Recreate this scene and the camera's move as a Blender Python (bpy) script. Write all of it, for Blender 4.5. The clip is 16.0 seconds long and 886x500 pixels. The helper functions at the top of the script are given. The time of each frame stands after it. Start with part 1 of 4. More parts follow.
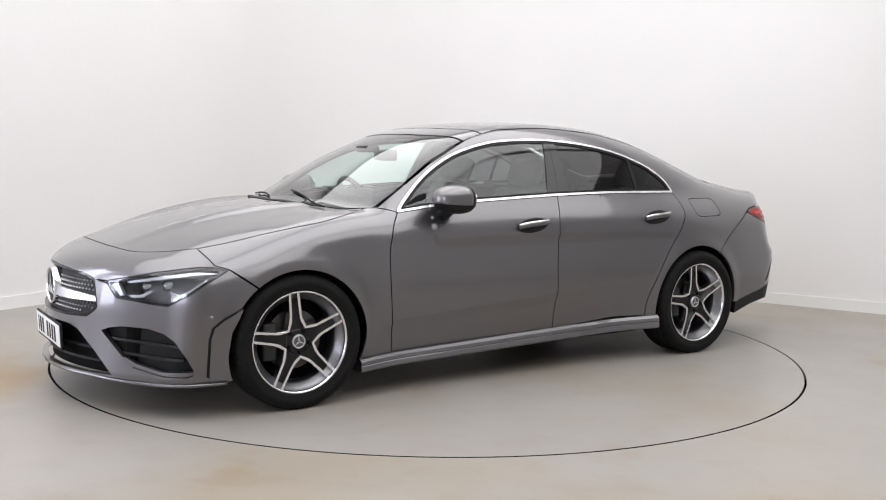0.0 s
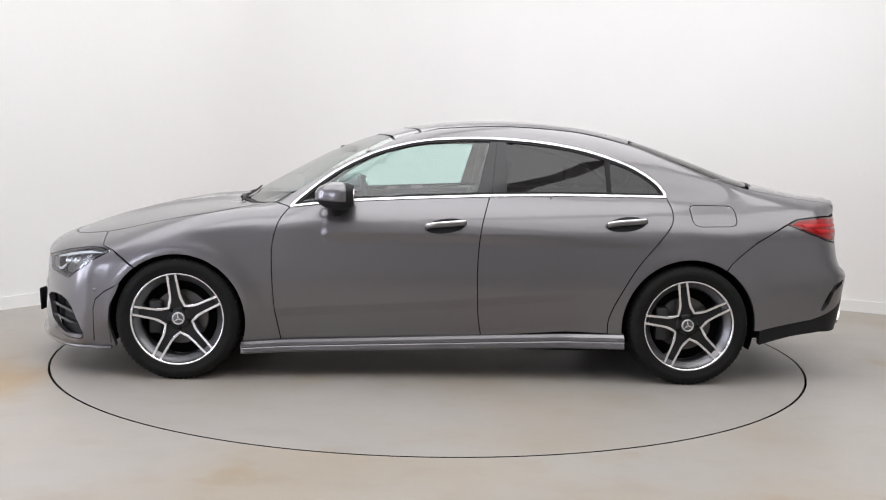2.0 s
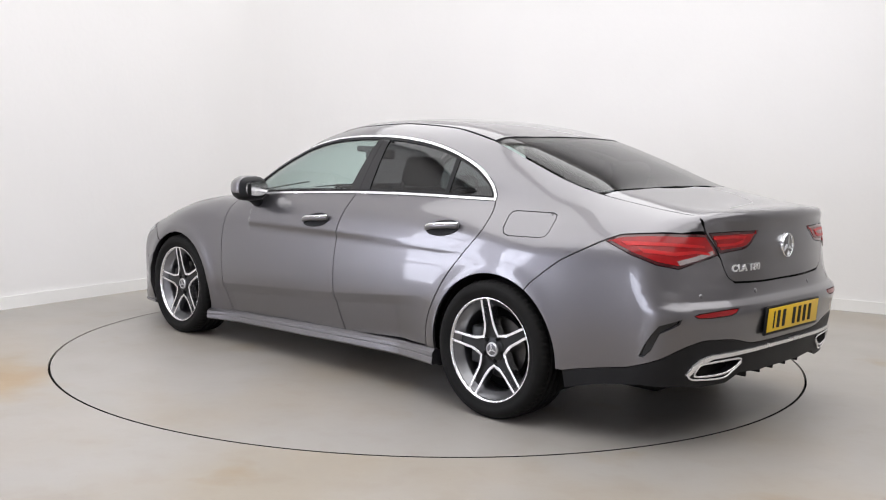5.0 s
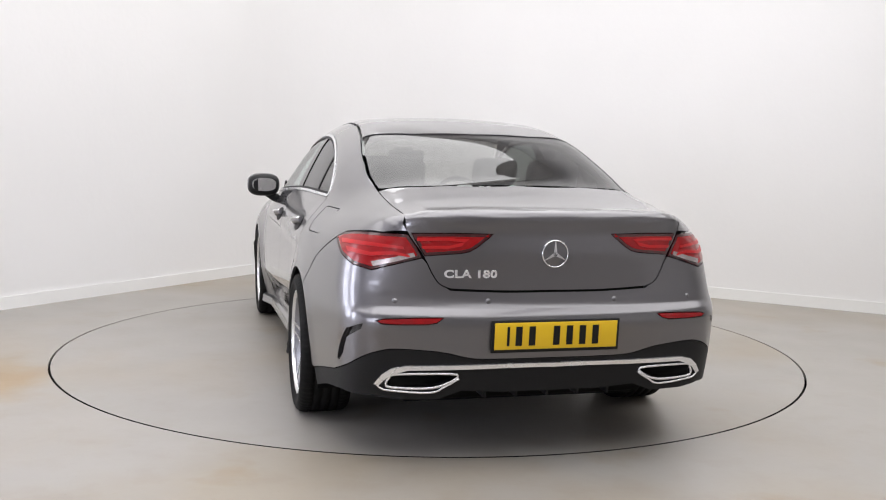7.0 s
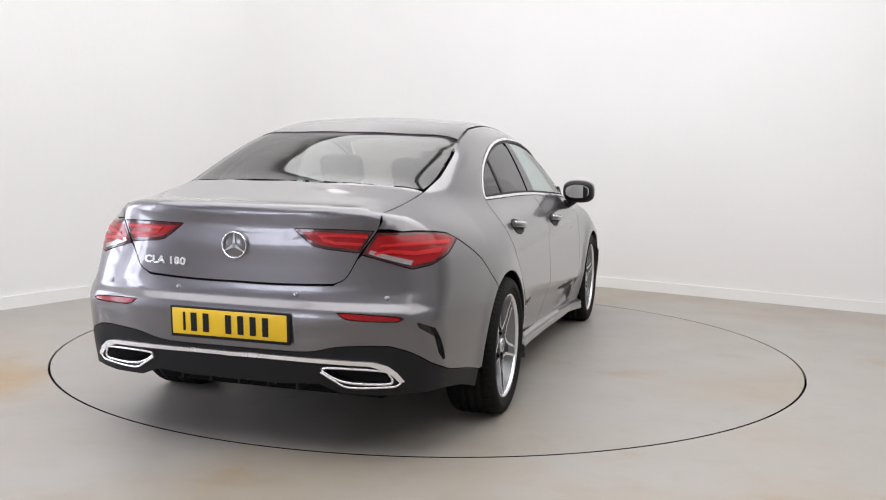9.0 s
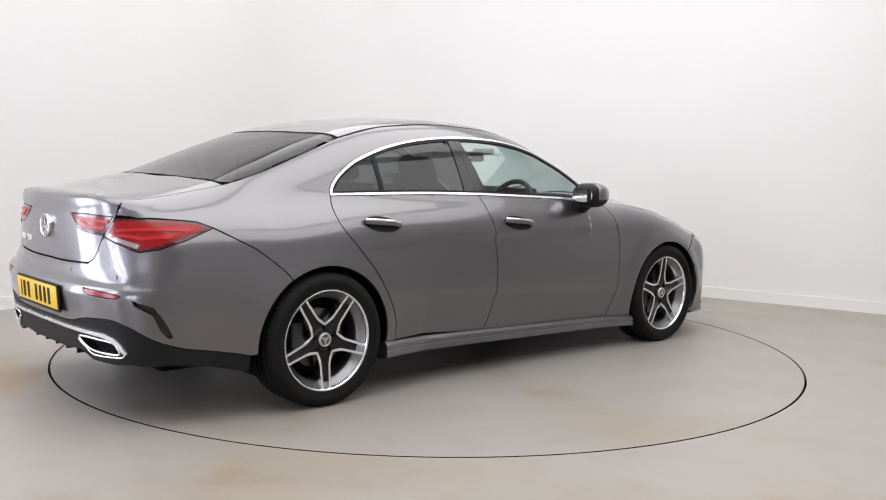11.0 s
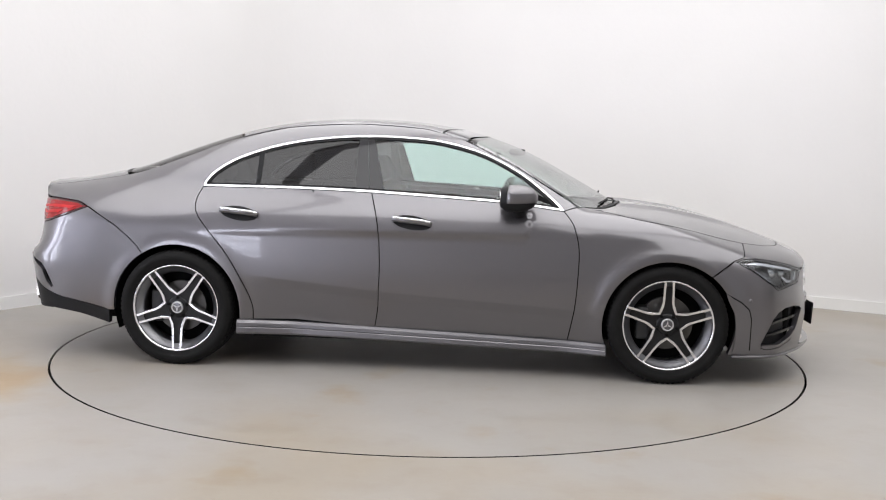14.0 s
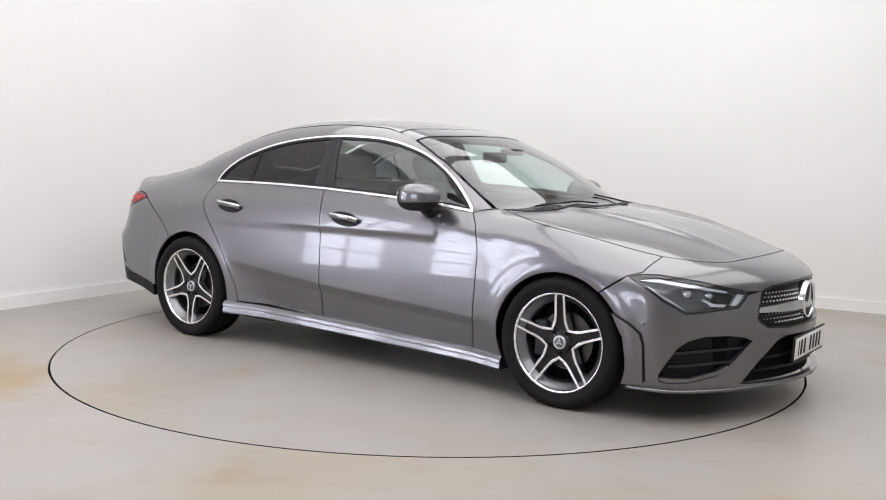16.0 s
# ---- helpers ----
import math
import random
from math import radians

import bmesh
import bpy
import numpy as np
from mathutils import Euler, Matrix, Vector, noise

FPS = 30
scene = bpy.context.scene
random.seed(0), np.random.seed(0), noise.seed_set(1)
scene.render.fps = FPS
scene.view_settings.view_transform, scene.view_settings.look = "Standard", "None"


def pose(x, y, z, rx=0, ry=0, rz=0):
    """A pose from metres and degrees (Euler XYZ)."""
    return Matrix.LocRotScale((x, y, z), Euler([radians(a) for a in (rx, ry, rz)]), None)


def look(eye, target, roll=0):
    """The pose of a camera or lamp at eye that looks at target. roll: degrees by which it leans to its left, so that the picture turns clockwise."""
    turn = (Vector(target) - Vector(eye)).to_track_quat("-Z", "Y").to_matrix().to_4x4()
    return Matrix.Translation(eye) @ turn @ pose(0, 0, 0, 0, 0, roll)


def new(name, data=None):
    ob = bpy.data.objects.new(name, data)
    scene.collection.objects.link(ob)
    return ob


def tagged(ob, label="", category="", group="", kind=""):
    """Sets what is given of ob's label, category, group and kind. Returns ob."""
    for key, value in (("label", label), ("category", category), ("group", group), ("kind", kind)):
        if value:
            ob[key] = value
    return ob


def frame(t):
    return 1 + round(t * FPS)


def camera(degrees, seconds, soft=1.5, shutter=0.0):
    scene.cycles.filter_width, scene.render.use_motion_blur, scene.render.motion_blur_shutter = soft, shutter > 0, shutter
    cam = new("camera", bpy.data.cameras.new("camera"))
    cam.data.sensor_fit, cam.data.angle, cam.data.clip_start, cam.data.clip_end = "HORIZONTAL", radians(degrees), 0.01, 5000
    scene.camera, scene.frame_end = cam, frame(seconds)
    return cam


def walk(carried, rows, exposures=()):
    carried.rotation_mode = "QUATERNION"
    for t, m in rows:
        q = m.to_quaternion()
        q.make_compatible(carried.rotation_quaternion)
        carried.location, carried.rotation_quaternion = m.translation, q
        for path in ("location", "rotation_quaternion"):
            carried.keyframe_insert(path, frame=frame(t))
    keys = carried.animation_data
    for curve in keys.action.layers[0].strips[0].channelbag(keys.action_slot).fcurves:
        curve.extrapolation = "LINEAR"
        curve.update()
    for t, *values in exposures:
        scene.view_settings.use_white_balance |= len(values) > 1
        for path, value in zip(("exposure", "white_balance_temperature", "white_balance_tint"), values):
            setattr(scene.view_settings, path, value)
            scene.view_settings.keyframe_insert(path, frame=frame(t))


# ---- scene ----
# Still camera on a tripod; the car turns on a flush turntable at the origin.
cam = camera(49.55, 16.0, soft=1.1)
EYE = (0.0, -6.028, 1.238)
AIM = (EYE[0] + math.sin(radians(0.6785)) * math.cos(radians(5.94)), EYE[1] + math.cos(radians(0.6785)) * math.cos(radians(5.94)), EYE[2] - math.sin(radians(5.94)))
STAND = look(EYE, AIM, 1.27)
walk(cam, [(0.0, STAND), (16.0, STAND)])

# ---- light ----
scene.view_settings.exposure = 0.0
world = bpy.data.worlds.new("studio_world")
scene.world = world
world.use_nodes = True
world.node_tree.nodes["Background"].inputs[0].default_value = (0.9, 0.95, 1.0, 1)
world.node_tree.nodes["Background"].inputs[1].default_value = 0.15


def area_lamp(name, place, target, sx, sy, watts, colour=(1, 1, 1)):
    d = bpy.data.lights.new(name, "AREA")
    d.shape, d.size, d.size_y, d.energy, d.color = "RECTANGLE", sx, sy, watts, colour
    ob = new(name, d)
    ob.matrix_world = look(place, target)
    return ob


# rows of ceiling light panels, along the long wall
for across, wide, watts in ((1.55, 2.7, 137), (4.6, 2.9, 180), (7.8, 2.9, 140)):
    spot = Vector((-1.0, 4.45, 4.1)) + Vector((-0.525, -0.851, 0)) * 4.4 + Vector((0.851, -0.525, 0)) * across
    d = bpy.data.lights.new("ceiling_panels", "AREA")
    d.shape, d.size, d.size_y, d.energy, d.color = "RECTANGLE", 7.6, wide, watts, (0.985, 0.98, 0.99)
    new("ceiling_panels", d).matrix_world = Matrix.Translation(spot) @ Matrix.Rotation(math.atan2(-0.851, -0.525), 4, "Z")
# daylight from the tall windows in the long wall, outside the view
for along, across, wide, watts in ((6.9, 0.06, 1.0, 56), (8.6, 0.06, 1.0, 80), (12.44, 3.2, 2.6, 88)):
    spot = Vector((-1.0, 4.45, 0)) + Vector((-0.525, -0.851, 0)) * along + Vector((0.851, -0.525, 0)) * across + Vector((0, 0, 1.55))
    area_lamp("window_light", spot, spot + (Vector((0.851, -0.525, 0)) if across < 1 else Vector((0.525, 0.851, 0))), wide, 2.5 if across < 1 else 1.5, watts, (0.82, 0.85, 1.0))


# ---- materials ----
def material(name, colour, rough=0.5, metal=0.0, coat=0.0, spread=0.06, scale=6.0, bump=0.0, bump_scale=60.0, rough_spread=0.06, spec=0.5):
    m = bpy.data.materials.new(name)
    m.use_nodes = True
    n, l = m.node_tree.nodes, m.node_tree.links
    b = n["Principled BSDF"]
    b.inputs["Roughness"].default_value, b.inputs["Metallic"].default_value = rough, metal
    b.inputs["Coat Weight"].default_value, b.inputs["Coat Roughness"].default_value = coat, 0.042
    tc = n.new("ShaderNodeTexCoord")
    nz = n.new("ShaderNodeTexNoise")
    nz.inputs["Scale"].default_value, nz.inputs["Detail"].default_value = scale, 6
    l.new(tc.outputs["Object"], nz.inputs["Vector"])
    ramp = n.new("ShaderNodeMix")
    ramp.data_type = "RGBA"
    ramp.inputs[6].default_value = (*[c * (1 - spread) for c in colour], 1)
    ramp.inputs[7].default_value = (*[min(1, c * (1 + spread)) for c in colour], 1)
    l.new(nz.outputs["Fac"], ramp.inputs[0])
    l.new(ramp.outputs[2], b.inputs["Base Color"])
    if rough_spread:
        mr = n.new("ShaderNodeMapRange")
        mr.inputs[3].default_value, mr.inputs[4].default_value = max(0.0, rough - rough_spread), min(1, rough + rough_spread)
        l.new(nz.outputs["Fac"], mr.inputs[0])
        l.new(mr.outputs[0], b.inputs["Roughness"])
    if bump:
        n2 = n.new("ShaderNodeTexNoise")
        n2.inputs["Scale"].default_value, n2.inputs["Detail"].default_value = bump_scale, 4
        l.new(tc.outputs["Object"], n2.inputs["Vector"])
        bp = n.new("ShaderNodeBump")
        bp.inputs["Strength"].default_value, bp.inputs["Distance"].default_value = bump, 0.004
        l.new(n2.outputs["Fac"], bp.inputs["Height"])
        l.new(bp.outputs[0], b.inputs["Normal"])
    b.inputs["Specular IOR Level"].default_value = spec
    return m


def glass(name, tint, gloss=0.06, steep=5.0):
    """Thin pane: tinted see-through with a mirror-like skin."""
    m = bpy.data.materials.new(name)
    m.use_nodes = True
    n, l = m.node_tree.nodes, m.node_tree.links
    n.remove(n["Principled BSDF"])
    tr, gl, mx, fr = n.new("ShaderNodeBsdfTransparent"), n.new("ShaderNodeBsdfGlossy"), n.new("ShaderNodeMixShader"), n.new("ShaderNodeLayerWeight")
    tr.inputs[0].default_value = (*tint, 1)
    gl.inputs["Roughness"].default_value = 0.01
    fr.inputs[0].default_value = 0.5
    power, ramp = n.new("ShaderNodeMath"), n.new("ShaderNodeMath")
    power.operation, power.inputs[1].default_value = "POWER", steep
    ramp.operation, ramp.inputs[1].default_value, ramp.inputs[2].default_value = "MULTIPLY_ADD", 0.9, gloss
    l.new(fr.outputs["Facing"], power.inputs[0])
    l.new(power.outputs[0], ramp.inputs[0])
    l.new(ramp.outputs[0], mx.inputs[0])
    l.new(tr.outputs[0], mx.inputs[1])
    l.new(gl.outputs[0], mx.inputs[2])
    l.new(mx.outputs[0], n["Material Output"].inputs[0])
    return m


PAINT = material("grey_metallic_paint", (0.164, 0.159, 0.168), 0.33, 0.88, 1.0, 0.05, 1100.0, rough_spread=0.05)
CHROME = material("chrome", (0.85, 0.86, 0.88), 0.09, 1.0, spread=0.02, rough_spread=0.03)
SILVER = material("satin_silver", (0.62, 0.62, 0.63), 0.3, 0.95, spread=0.03)
BLACK = material("black_plastic_and_shade", (0.011, 0.011, 0.012), 0.5, bump=0.1, bump_scale=300, spec=0.2)
GLOSSBLACK = material("gloss_black", (0.010, 0.010, 0.012), 0.12)
RUBBER = material("tyre_rubber", (0.010, 0.0098, 0.0096), 0.72, spread=0.3, scale=14, bump=0.15, bump_scale=180, spec=0.13)
# near-black for underside parts and for shade painted into gaps
DARK = material("underbody_and_gap_shade", (0.006, 0.006, 0.006), 0.9, spec=0.1)
RIM = material("machined_alloy", (0.84, 0.84, 0.85), 0.24, 1.0, 0.6, spread=0.03, scale=30)
RIMGREY = material("grey_alloy_paint", (0.11, 0.11, 0.118), 0.32, 0.6, 1.0)
DISC = material("brake_steel", (0.09, 0.087, 0.084), 0.45, 1.0, spread=0.2, scale=20)
RED = material("red_lamp_lens", (0.27, 0.004, 0.006), 0.2, 0.0, 0.25, 0.3, 25, spec=0.3)
REDDARK = material("dark_red_lamp", (0.05, 0.002, 0.004), 0.12, 0.0, 0.6)
REDGLOW = material("red_light_guide", (0.46, 0.008, 0.010), 0.35, 0.0, 0.2, 0.15, 40, spec=0.3)
CLEARBAR = material("clear_lamp_prism", (0.40, 0.35, 0.35), 0.2, 0.5, 0.6, 0.5, 160)
ROOFGLASS = material("dark_roof_glass", (0.10, 0.10, 0.108), 0.16, 0.5, 1.0)
YELLOW = material("yellow_plate", (0.78, 0.50, 0.012), 0.35, spread=0.03)
WHITE = material("white_plate", (0.78, 0.78, 0.77), 0.35, spread=0.03)
INTERIOR = material("dark_cabin_trim", (0.03, 0.03, 0.032), 0.7)
SEAT = material("black_seat_fabric", (0.035, 0.034, 0.035), 0.85)
LINER = material("grey_headliner", (0.32, 0.32, 0.31), 0.9)
LAMPDARK = material("dark_lamp_housing", (0.11, 0.113, 0.12), 0.3, 0.5, 0.5)
LAMPGREY = material("lamp_silver", (0.55, 0.57, 0.6), 0.2, 0.9)
LAMPWHITE = material("lamp_light_guide", (0.66, 0.69, 0.74), 0.2, 0.6, 1.0)
ALUMINIUM = material("bright_aluminium_trim", (0.86, 0.86, 0.87), 0.26, 0.75, 0.3, 0.03)
CLEAR = glass("clear_lens", (0.93, 0.95, 0.96))
GREEN = glass("green_tinted_glass", (0.72, 0.89, 0.85), 0.09, 4.0)
WIND = glass("windscreen_glass", (0.87, 0.93, 0.91), 0.10, 3.2)
PRIVACY = glass("privacy_glass", (0.10, 0.10, 0.106))
REARGLASS = glass("rear_glass", (0.21, 0.20, 0.19), 0.045, 4.2)
MIRROR = material("mirror", (0.8, 0.8, 0.8), 0.14, 1.0, rough_spread=0)
WALLPAINT = material("white_wall_paint", (0.80, 0.79, 0.785), 0.75, spread=0.025, scale=1.3, bump=0.25, bump_scale=22)
TRIMPAINT = material("white_skirting_paint", (0.82, 0.815, 0.80), 0.5, spread=0.03, scale=4)


def floor_material(name, base, stain=(1, 1, 1)):
    """Pale resin floor with broad stains, fine speckle and a satin sheen."""
    m = bpy.data.materials.new(name)
    m.use_nodes = True
    n, l = m.node_tree.nodes, m.node_tree.links
    b = n["Principled BSDF"]
    tc = n.new("ShaderNodeTexCoord")
    def noise_at(scale, detail):
        z = n.new("ShaderNodeTexNoise")
        z.inputs["Scale"].default_value, z.inputs["Detail"].default_value = scale, detail
        l.new(tc.outputs["Object"], z.inputs["Vector"])
        return z.outputs["Fac"]
    def ramp(fac, lo, hi, ca, cb):
        r = n.new("ShaderNodeValToRGB")
        r.color_ramp.elements[0].position, r.color_ramp.elements[1].position = lo, hi
        r.color_ramp.elements[0].color, r.color_ramp.elements[1].color = (*ca, 1), (*cb, 1)
        l.new(fac, r.inputs[0])
        return r.outputs[0]
    def mult(x, y):
        k = n.new("ShaderNodeMix")
        k.data_type, k.blend_type = "RGBA", "MULTIPLY"
        k.inputs[0].default_value = 1
        l.new(x, k.inputs[6]), l.new(y, k.inputs[7])
        return k.outputs[2]
    c = mult(ramp(noise_at(0.9, 5), 0.3, 0.7, [v * 0.93 for v in base], base), ramp(noise_at(6, 8), 0.28, 0.5, (0.93, 0.91, 0.88), (1, 1, 1)))
    c = mult(c, ramp(noise_at(70, 4), 0.2, 0.34, (0.86, 0.84, 0.8), (1, 1, 1)))
    c = mult(c, ramp(noise_at(0.55, 7), 0.36, 0.52, (0.97, 0.90, 0.79), (1, 1, 1)))
    c = mult(c, ramp(noise_at(1.7, 9), 0.30, 0.40, (0.93, 0.84, 0.70), (1, 1, 1)))
    # rusty tint where water has dried beside the turntable
    sub = n.new("ShaderNodeVectorMath")
    sub.operation = "SUBTRACT"
    l.new(tc.outputs["Object"], sub.inputs[0])
    sub.inputs[1].default_value = (-2.35, -1.1, 0)
    scl = n.new("ShaderNodeVectorMath")
    scl.operation = "MULTIPLY"
    l.new(sub.outputs[0], scl.inputs[0])
    scl.inputs[1].default_value = (0.75, 0.8, 1)
    ln = n.new("ShaderNodeVectorMath")
    ln.operation = "LENGTH"
    l.new(scl.outputs[0], ln.inputs[0])
    ad = n.new("ShaderNodeMath")
    ad.operation = "ADD"
    wob = n.new("ShaderNodeMath")
    wob.operation = "MULTIPLY"
    l.new(noise_at(2.2, 5), wob.inputs[0])
    wob.inputs[1].default_value = 1.1
    l.new(ln.outputs["Value"], ad.inputs[0]), l.new(wob.outputs[0], ad.inputs[1])
    c = mult(c, ramp(ad.outputs[0], 0.6, 1.75, stain, (1, 1, 1)))
    l.new(c, b.inputs["Base Color"])
    r = n.new("ShaderNodeMapRange")
    r.inputs[3].default_value, r.inputs[4].default_value = 0.3, 0.5
    l.new(noise_at(3, 6), r.inputs[0])
    l.new(r.outputs[0], b.inputs["Roughness"])
    bp = n.new("ShaderNodeBump")
    bp.inputs["Strength"].default_value, bp.inputs["Distance"].default_value = 0.08, 0.003
    l.new(noise_at(35, 5), bp.inputs["Height"])
    l.new(bp.outputs[0], b.inputs["Normal"])
    return m


FLOOR = floor_material("resin_floor", (0.328, 0.309, 0.283), (0.97, 0.80, 0.57))
DISCTOP = floor_material("turntable_resin", (0.320, 0.302, 0.277))


# ---- mesh helpers ----
def part(name, bm, mat, parent=None, label=""):
    if isinstance(bm, bpy.types.Mesh):
        me = bm
    else:
        me = bpy.data.meshes.new(name)
        bm.to_mesh(me)
        bm.free()
    if mat:
        me.materials.clear()
        me.materials.append(mat)
    ob = new(name, me)
    ob.parent = parent
    if label:
        tagged(ob, label)
    return ob


def raw_mesh(name, verts, faces, smooth=False):
    me = bpy.data.meshes.new(name)
    me.from_pydata([tuple(v) for v in verts], [], faces)
    if smooth:
        me.shade_smooth()
    return me


def box(cx, cy, cz, sx, sy, sz, bevel=0.0, segs=2, m=None):
    bm = bmesh.new()
    bmesh.ops.create_cube(bm, size=1, matrix=Matrix.Translation((cx, cy, cz)) @ Matrix.Diagonal((sx, sy, sz, 1)))
    if bevel:
        bmesh.ops.bevel(bm, geom=list(bm.edges), offset=bevel, segments=segs, affect="EDGES", profile=0.5)
        for f in bm.faces:
            f.smooth = True
    if m:
        bmesh.ops.transform(bm, matrix=m, verts=bm.verts)
    return bm


def lathe(profile, n=64, y_axis=True, smooth=True, a0=0.0, a1=2 * math.pi):
    """Revolve (radius, along) pairs about the y axis (or z)."""
    bm = bmesh.new()
    closed = abs(a1 - a0 - 2 * math.pi) < 1e-6
    rings = []
    for i in range(n if closed else n + 1):
        a = a0 + (a1 - a0) * i / n
        rings.append([bm.verts.new((r * math.cos(a), h, r * math.sin(a)) if y_axis else (r * math.cos(a), r * math.sin(a), h)) for r, h in profile])
    for i in range(n):
        p, q = rings[i], rings[(i + 1) % len(rings)]
        for j in range(len(profile) - 1):
            f = bm.faces.new((p[j], p[j + 1], q[j + 1], q[j]))
            f.smooth = smooth
    bmesh.ops.recalc_face_normals(bm, faces=bm.faces)
    return bm


def prism(outline, y0, y1, bevel=0.0):
    """Extrude an (x, z) outline from y0 to y1."""
    bm = bmesh.new()
    a = [bm.verts.new((x, y0, z)) for x, z in outline]
    b = [bm.verts.new((x, y1, z)) for x, z in outline]
    k = len(outline)
    bm.faces.new(a), bm.faces.new(b[::-1])
    for i in range(k):
        bm.faces.new((a[i], b[i], b[(i + 1) % k], a[(i + 1) % k]))
    bmesh.ops.recalc_face_normals(bm, faces=bm.faces)
    if bevel:
        bmesh.ops.bevel(bm, geom=list(bm.edges), offset=bevel, segments=2, affect="EDGES", profile=0.5)
    return bm


def tube(points, radius, sides=8, squash=1.0):
    """A bar of round section along points."""
    bm = bmesh.new()
    pts = [Vector(p) for p in points]
    rings = []
    for i, p in enumerate(pts):
        d = (pts[min(i + 1, len(pts) - 1)] - pts[max(i - 1, 0)]).normalized()
        u = d.cross(Vector((0, 0, 1)))
        u = u.normalized() if u.length > 1e-4 else Vector((1, 0, 0))
        v = u.cross(d)
        rings.append([bm.verts.new(p + radius * (math.cos(2 * math.pi * k / sides) * u + squash * math.sin(2 * math.pi * k / sides) * v)) for k in range(sides)])
    for a, b in zip(rings, rings[1:]):
        for k in range(sides):
            bm.faces.new((a[k], a[(k + 1) % sides], b[(k + 1) % sides], b[k])).smooth = True
    bm.faces.new(rings[0][::-1]), bm.faces.new(rings[-1])
    bmesh.ops.recalc_face_normals(bm, faces=bm.faces)
    return bm


def curve(points, n=8):
    """Smooth run through points (Catmull-Rom), ends kept."""
    p = [np.array(q, float) for q in points]
    p = [2 * p[0] - p[1]] + p + [2 * p[-1] - p[-2]]
    out = []
    for i in range(1, len(p) - 2):
        for k in range(n):
            t = k / n
            out.append(0.5 * (2 * p[i] + (p[i + 1] - p[i - 1]) * t + (2 * p[i - 1] - 5 * p[i] + 4 * p[i + 1] - p[i + 2]) * t * t + (3 * p[i] - p[i - 1] - 3 * p[i + 1] + p[i + 2]) * t ** 3))
    out.append(p[-2])
    return [tuple(q) for q in out]


# ---- the room ----
CORNER = Vector((-1.0, 4.45, 0))
ALONG_A = Vector((-0.525, -0.851, 0))
ALONG_B = Vector((0.851, -0.525, 0))
ROOM, HIGH, COVE = 12.5, 4.2, 1.3


def room_place(a, b, z):
    return CORNER + ALONG_A * a + ALONG_B * b + Vector((0, 0, z))


def wall_sheet(name, line, z0, z1, thick, mat, kind="structure"):
    """A wall of real thickness that follows a run of (a, b) room places, thickness outwards."""
    pts = [Vector(p) for p in line]
    bm = bmesh.new()
    rows = []
    for i, p in enumerate(pts):
        d = (pts[min(i + 1, len(pts) - 1)] - pts[max(i - 1, 0)]).normalized()
        out = Vector((-d.y, d.x)) * thick
        rows.append([bm.verts.new(room_place(q.x, q.y, z)) for q, z in ((p, z0), (p, z1), (p + out, z1), (p + out, z0))])
    for r, s in zip(rows, rows[1:]):
        for k in range(4):
            bm.faces.new((r[k], r[(k + 1) % 4], s[(k + 1) % 4], s[k]))
    bm.faces.new(rows[0]), bm.faces.new(rows[-1][::-1])
    bmesh.ops.recalc_face_normals(bm, faces=bm.faces)
    for f in bm.faces:
        f.smooth = len(pts) > 2 and abs(f.normal.z) < 0.5
    for e in bm.edges:
        e.smooth = len(pts) > 2 and abs(e.verts[0].co.z - e.verts[1].co.z) > 0.01
    ob = part(name, bm, mat)
    return tagged(ob, kind=kind)


cove = [(COVE - COVE * math.sin(t), COVE - COVE * math.cos(t)) for t in [math.pi / 2 * k / 16 for k in range(17)]]
bend = [(ROOM, 0.0)] + cove + [(0.0, ROOM)]
tagged(wall_sheet("wall_north", bend, 0.0, HIGH, 0.2, WALLPAINT), "white painted studio wall with rounded corner", "wall")
skirt = [(ROOM, 0.014)] + [(0.014 + (COVE - 0.014) * (1 - math.sin(t)), 0.014 + (COVE - 0.014) * (1 - math.cos(t))) for t in [math.pi / 2 * k / 16 for k in range(17)]] + [(0.014, ROOM)]
tagged(wall_sheet("baseboard", skirt, 0.0, 0.095, 0.012, TRIMPAINT), "low white painted skirting board along the wall", "baseboard")
tagged(wall_sheet("wall_south", [(0.0, ROOM), (ROOM, ROOM)], 0.0, HIGH, 0.2, WALLPAINT), "plain white painted studio wall", "wall")
tagged(wall_sheet("wall_west", [(ROOM, ROOM), (ROOM, 0.0)], 0.0, HIGH, 0.2, WALLPAINT), "plain white painted studio wall", "wall")


def window(name, a, b, along, wide, tall, rows):
    """Frame and glazing bars round an opening that faces along, for the daylight behind them."""
    w = new(name)
    w.matrix_world = Matrix.Translation(room_place(a, b, 1.55)) @ Matrix.Rotation(math.atan2(along.y, along.x), 4, "Z")
    tagged(w, "white framed window with horizontal glazing bars", "window", kind="structure")
    for side in (-1, 1):
        part("window_frame", box(side * (wide / 2 + 0.02), 0, 0, 0.08, 0.05, tall + 0.1, 0.006), TRIMPAINT, w)
        part("window_frame", box(0, 0, side * (tall / 2 + 0.02), wide - 0.04, 0.05, 0.08, 0.006), TRIMPAINT, w)
    for k in range(1, rows):
        part("glazing_bar", box(0, 0, -tall / 2 + tall * k / rows, wide - 0.04, 0.04, 0.05, 0.006), TRIMPAINT, w)
    part("glazing_bar", box(0, 0.03, 0, 0.05, 0.02, tall, 0.006), TRIMPAINT, w)


window("window_1", 6.9, 0.10, ALONG_A, 1.0, 2.5, 5)
window("window_2", 8.6, 0.10, ALONG_A, 1.0, 2.5, 5)
window("window_3", 12.40, 3.2, ALONG_B, 2.6, 1.5, 4)
TABLE_R = 2.251


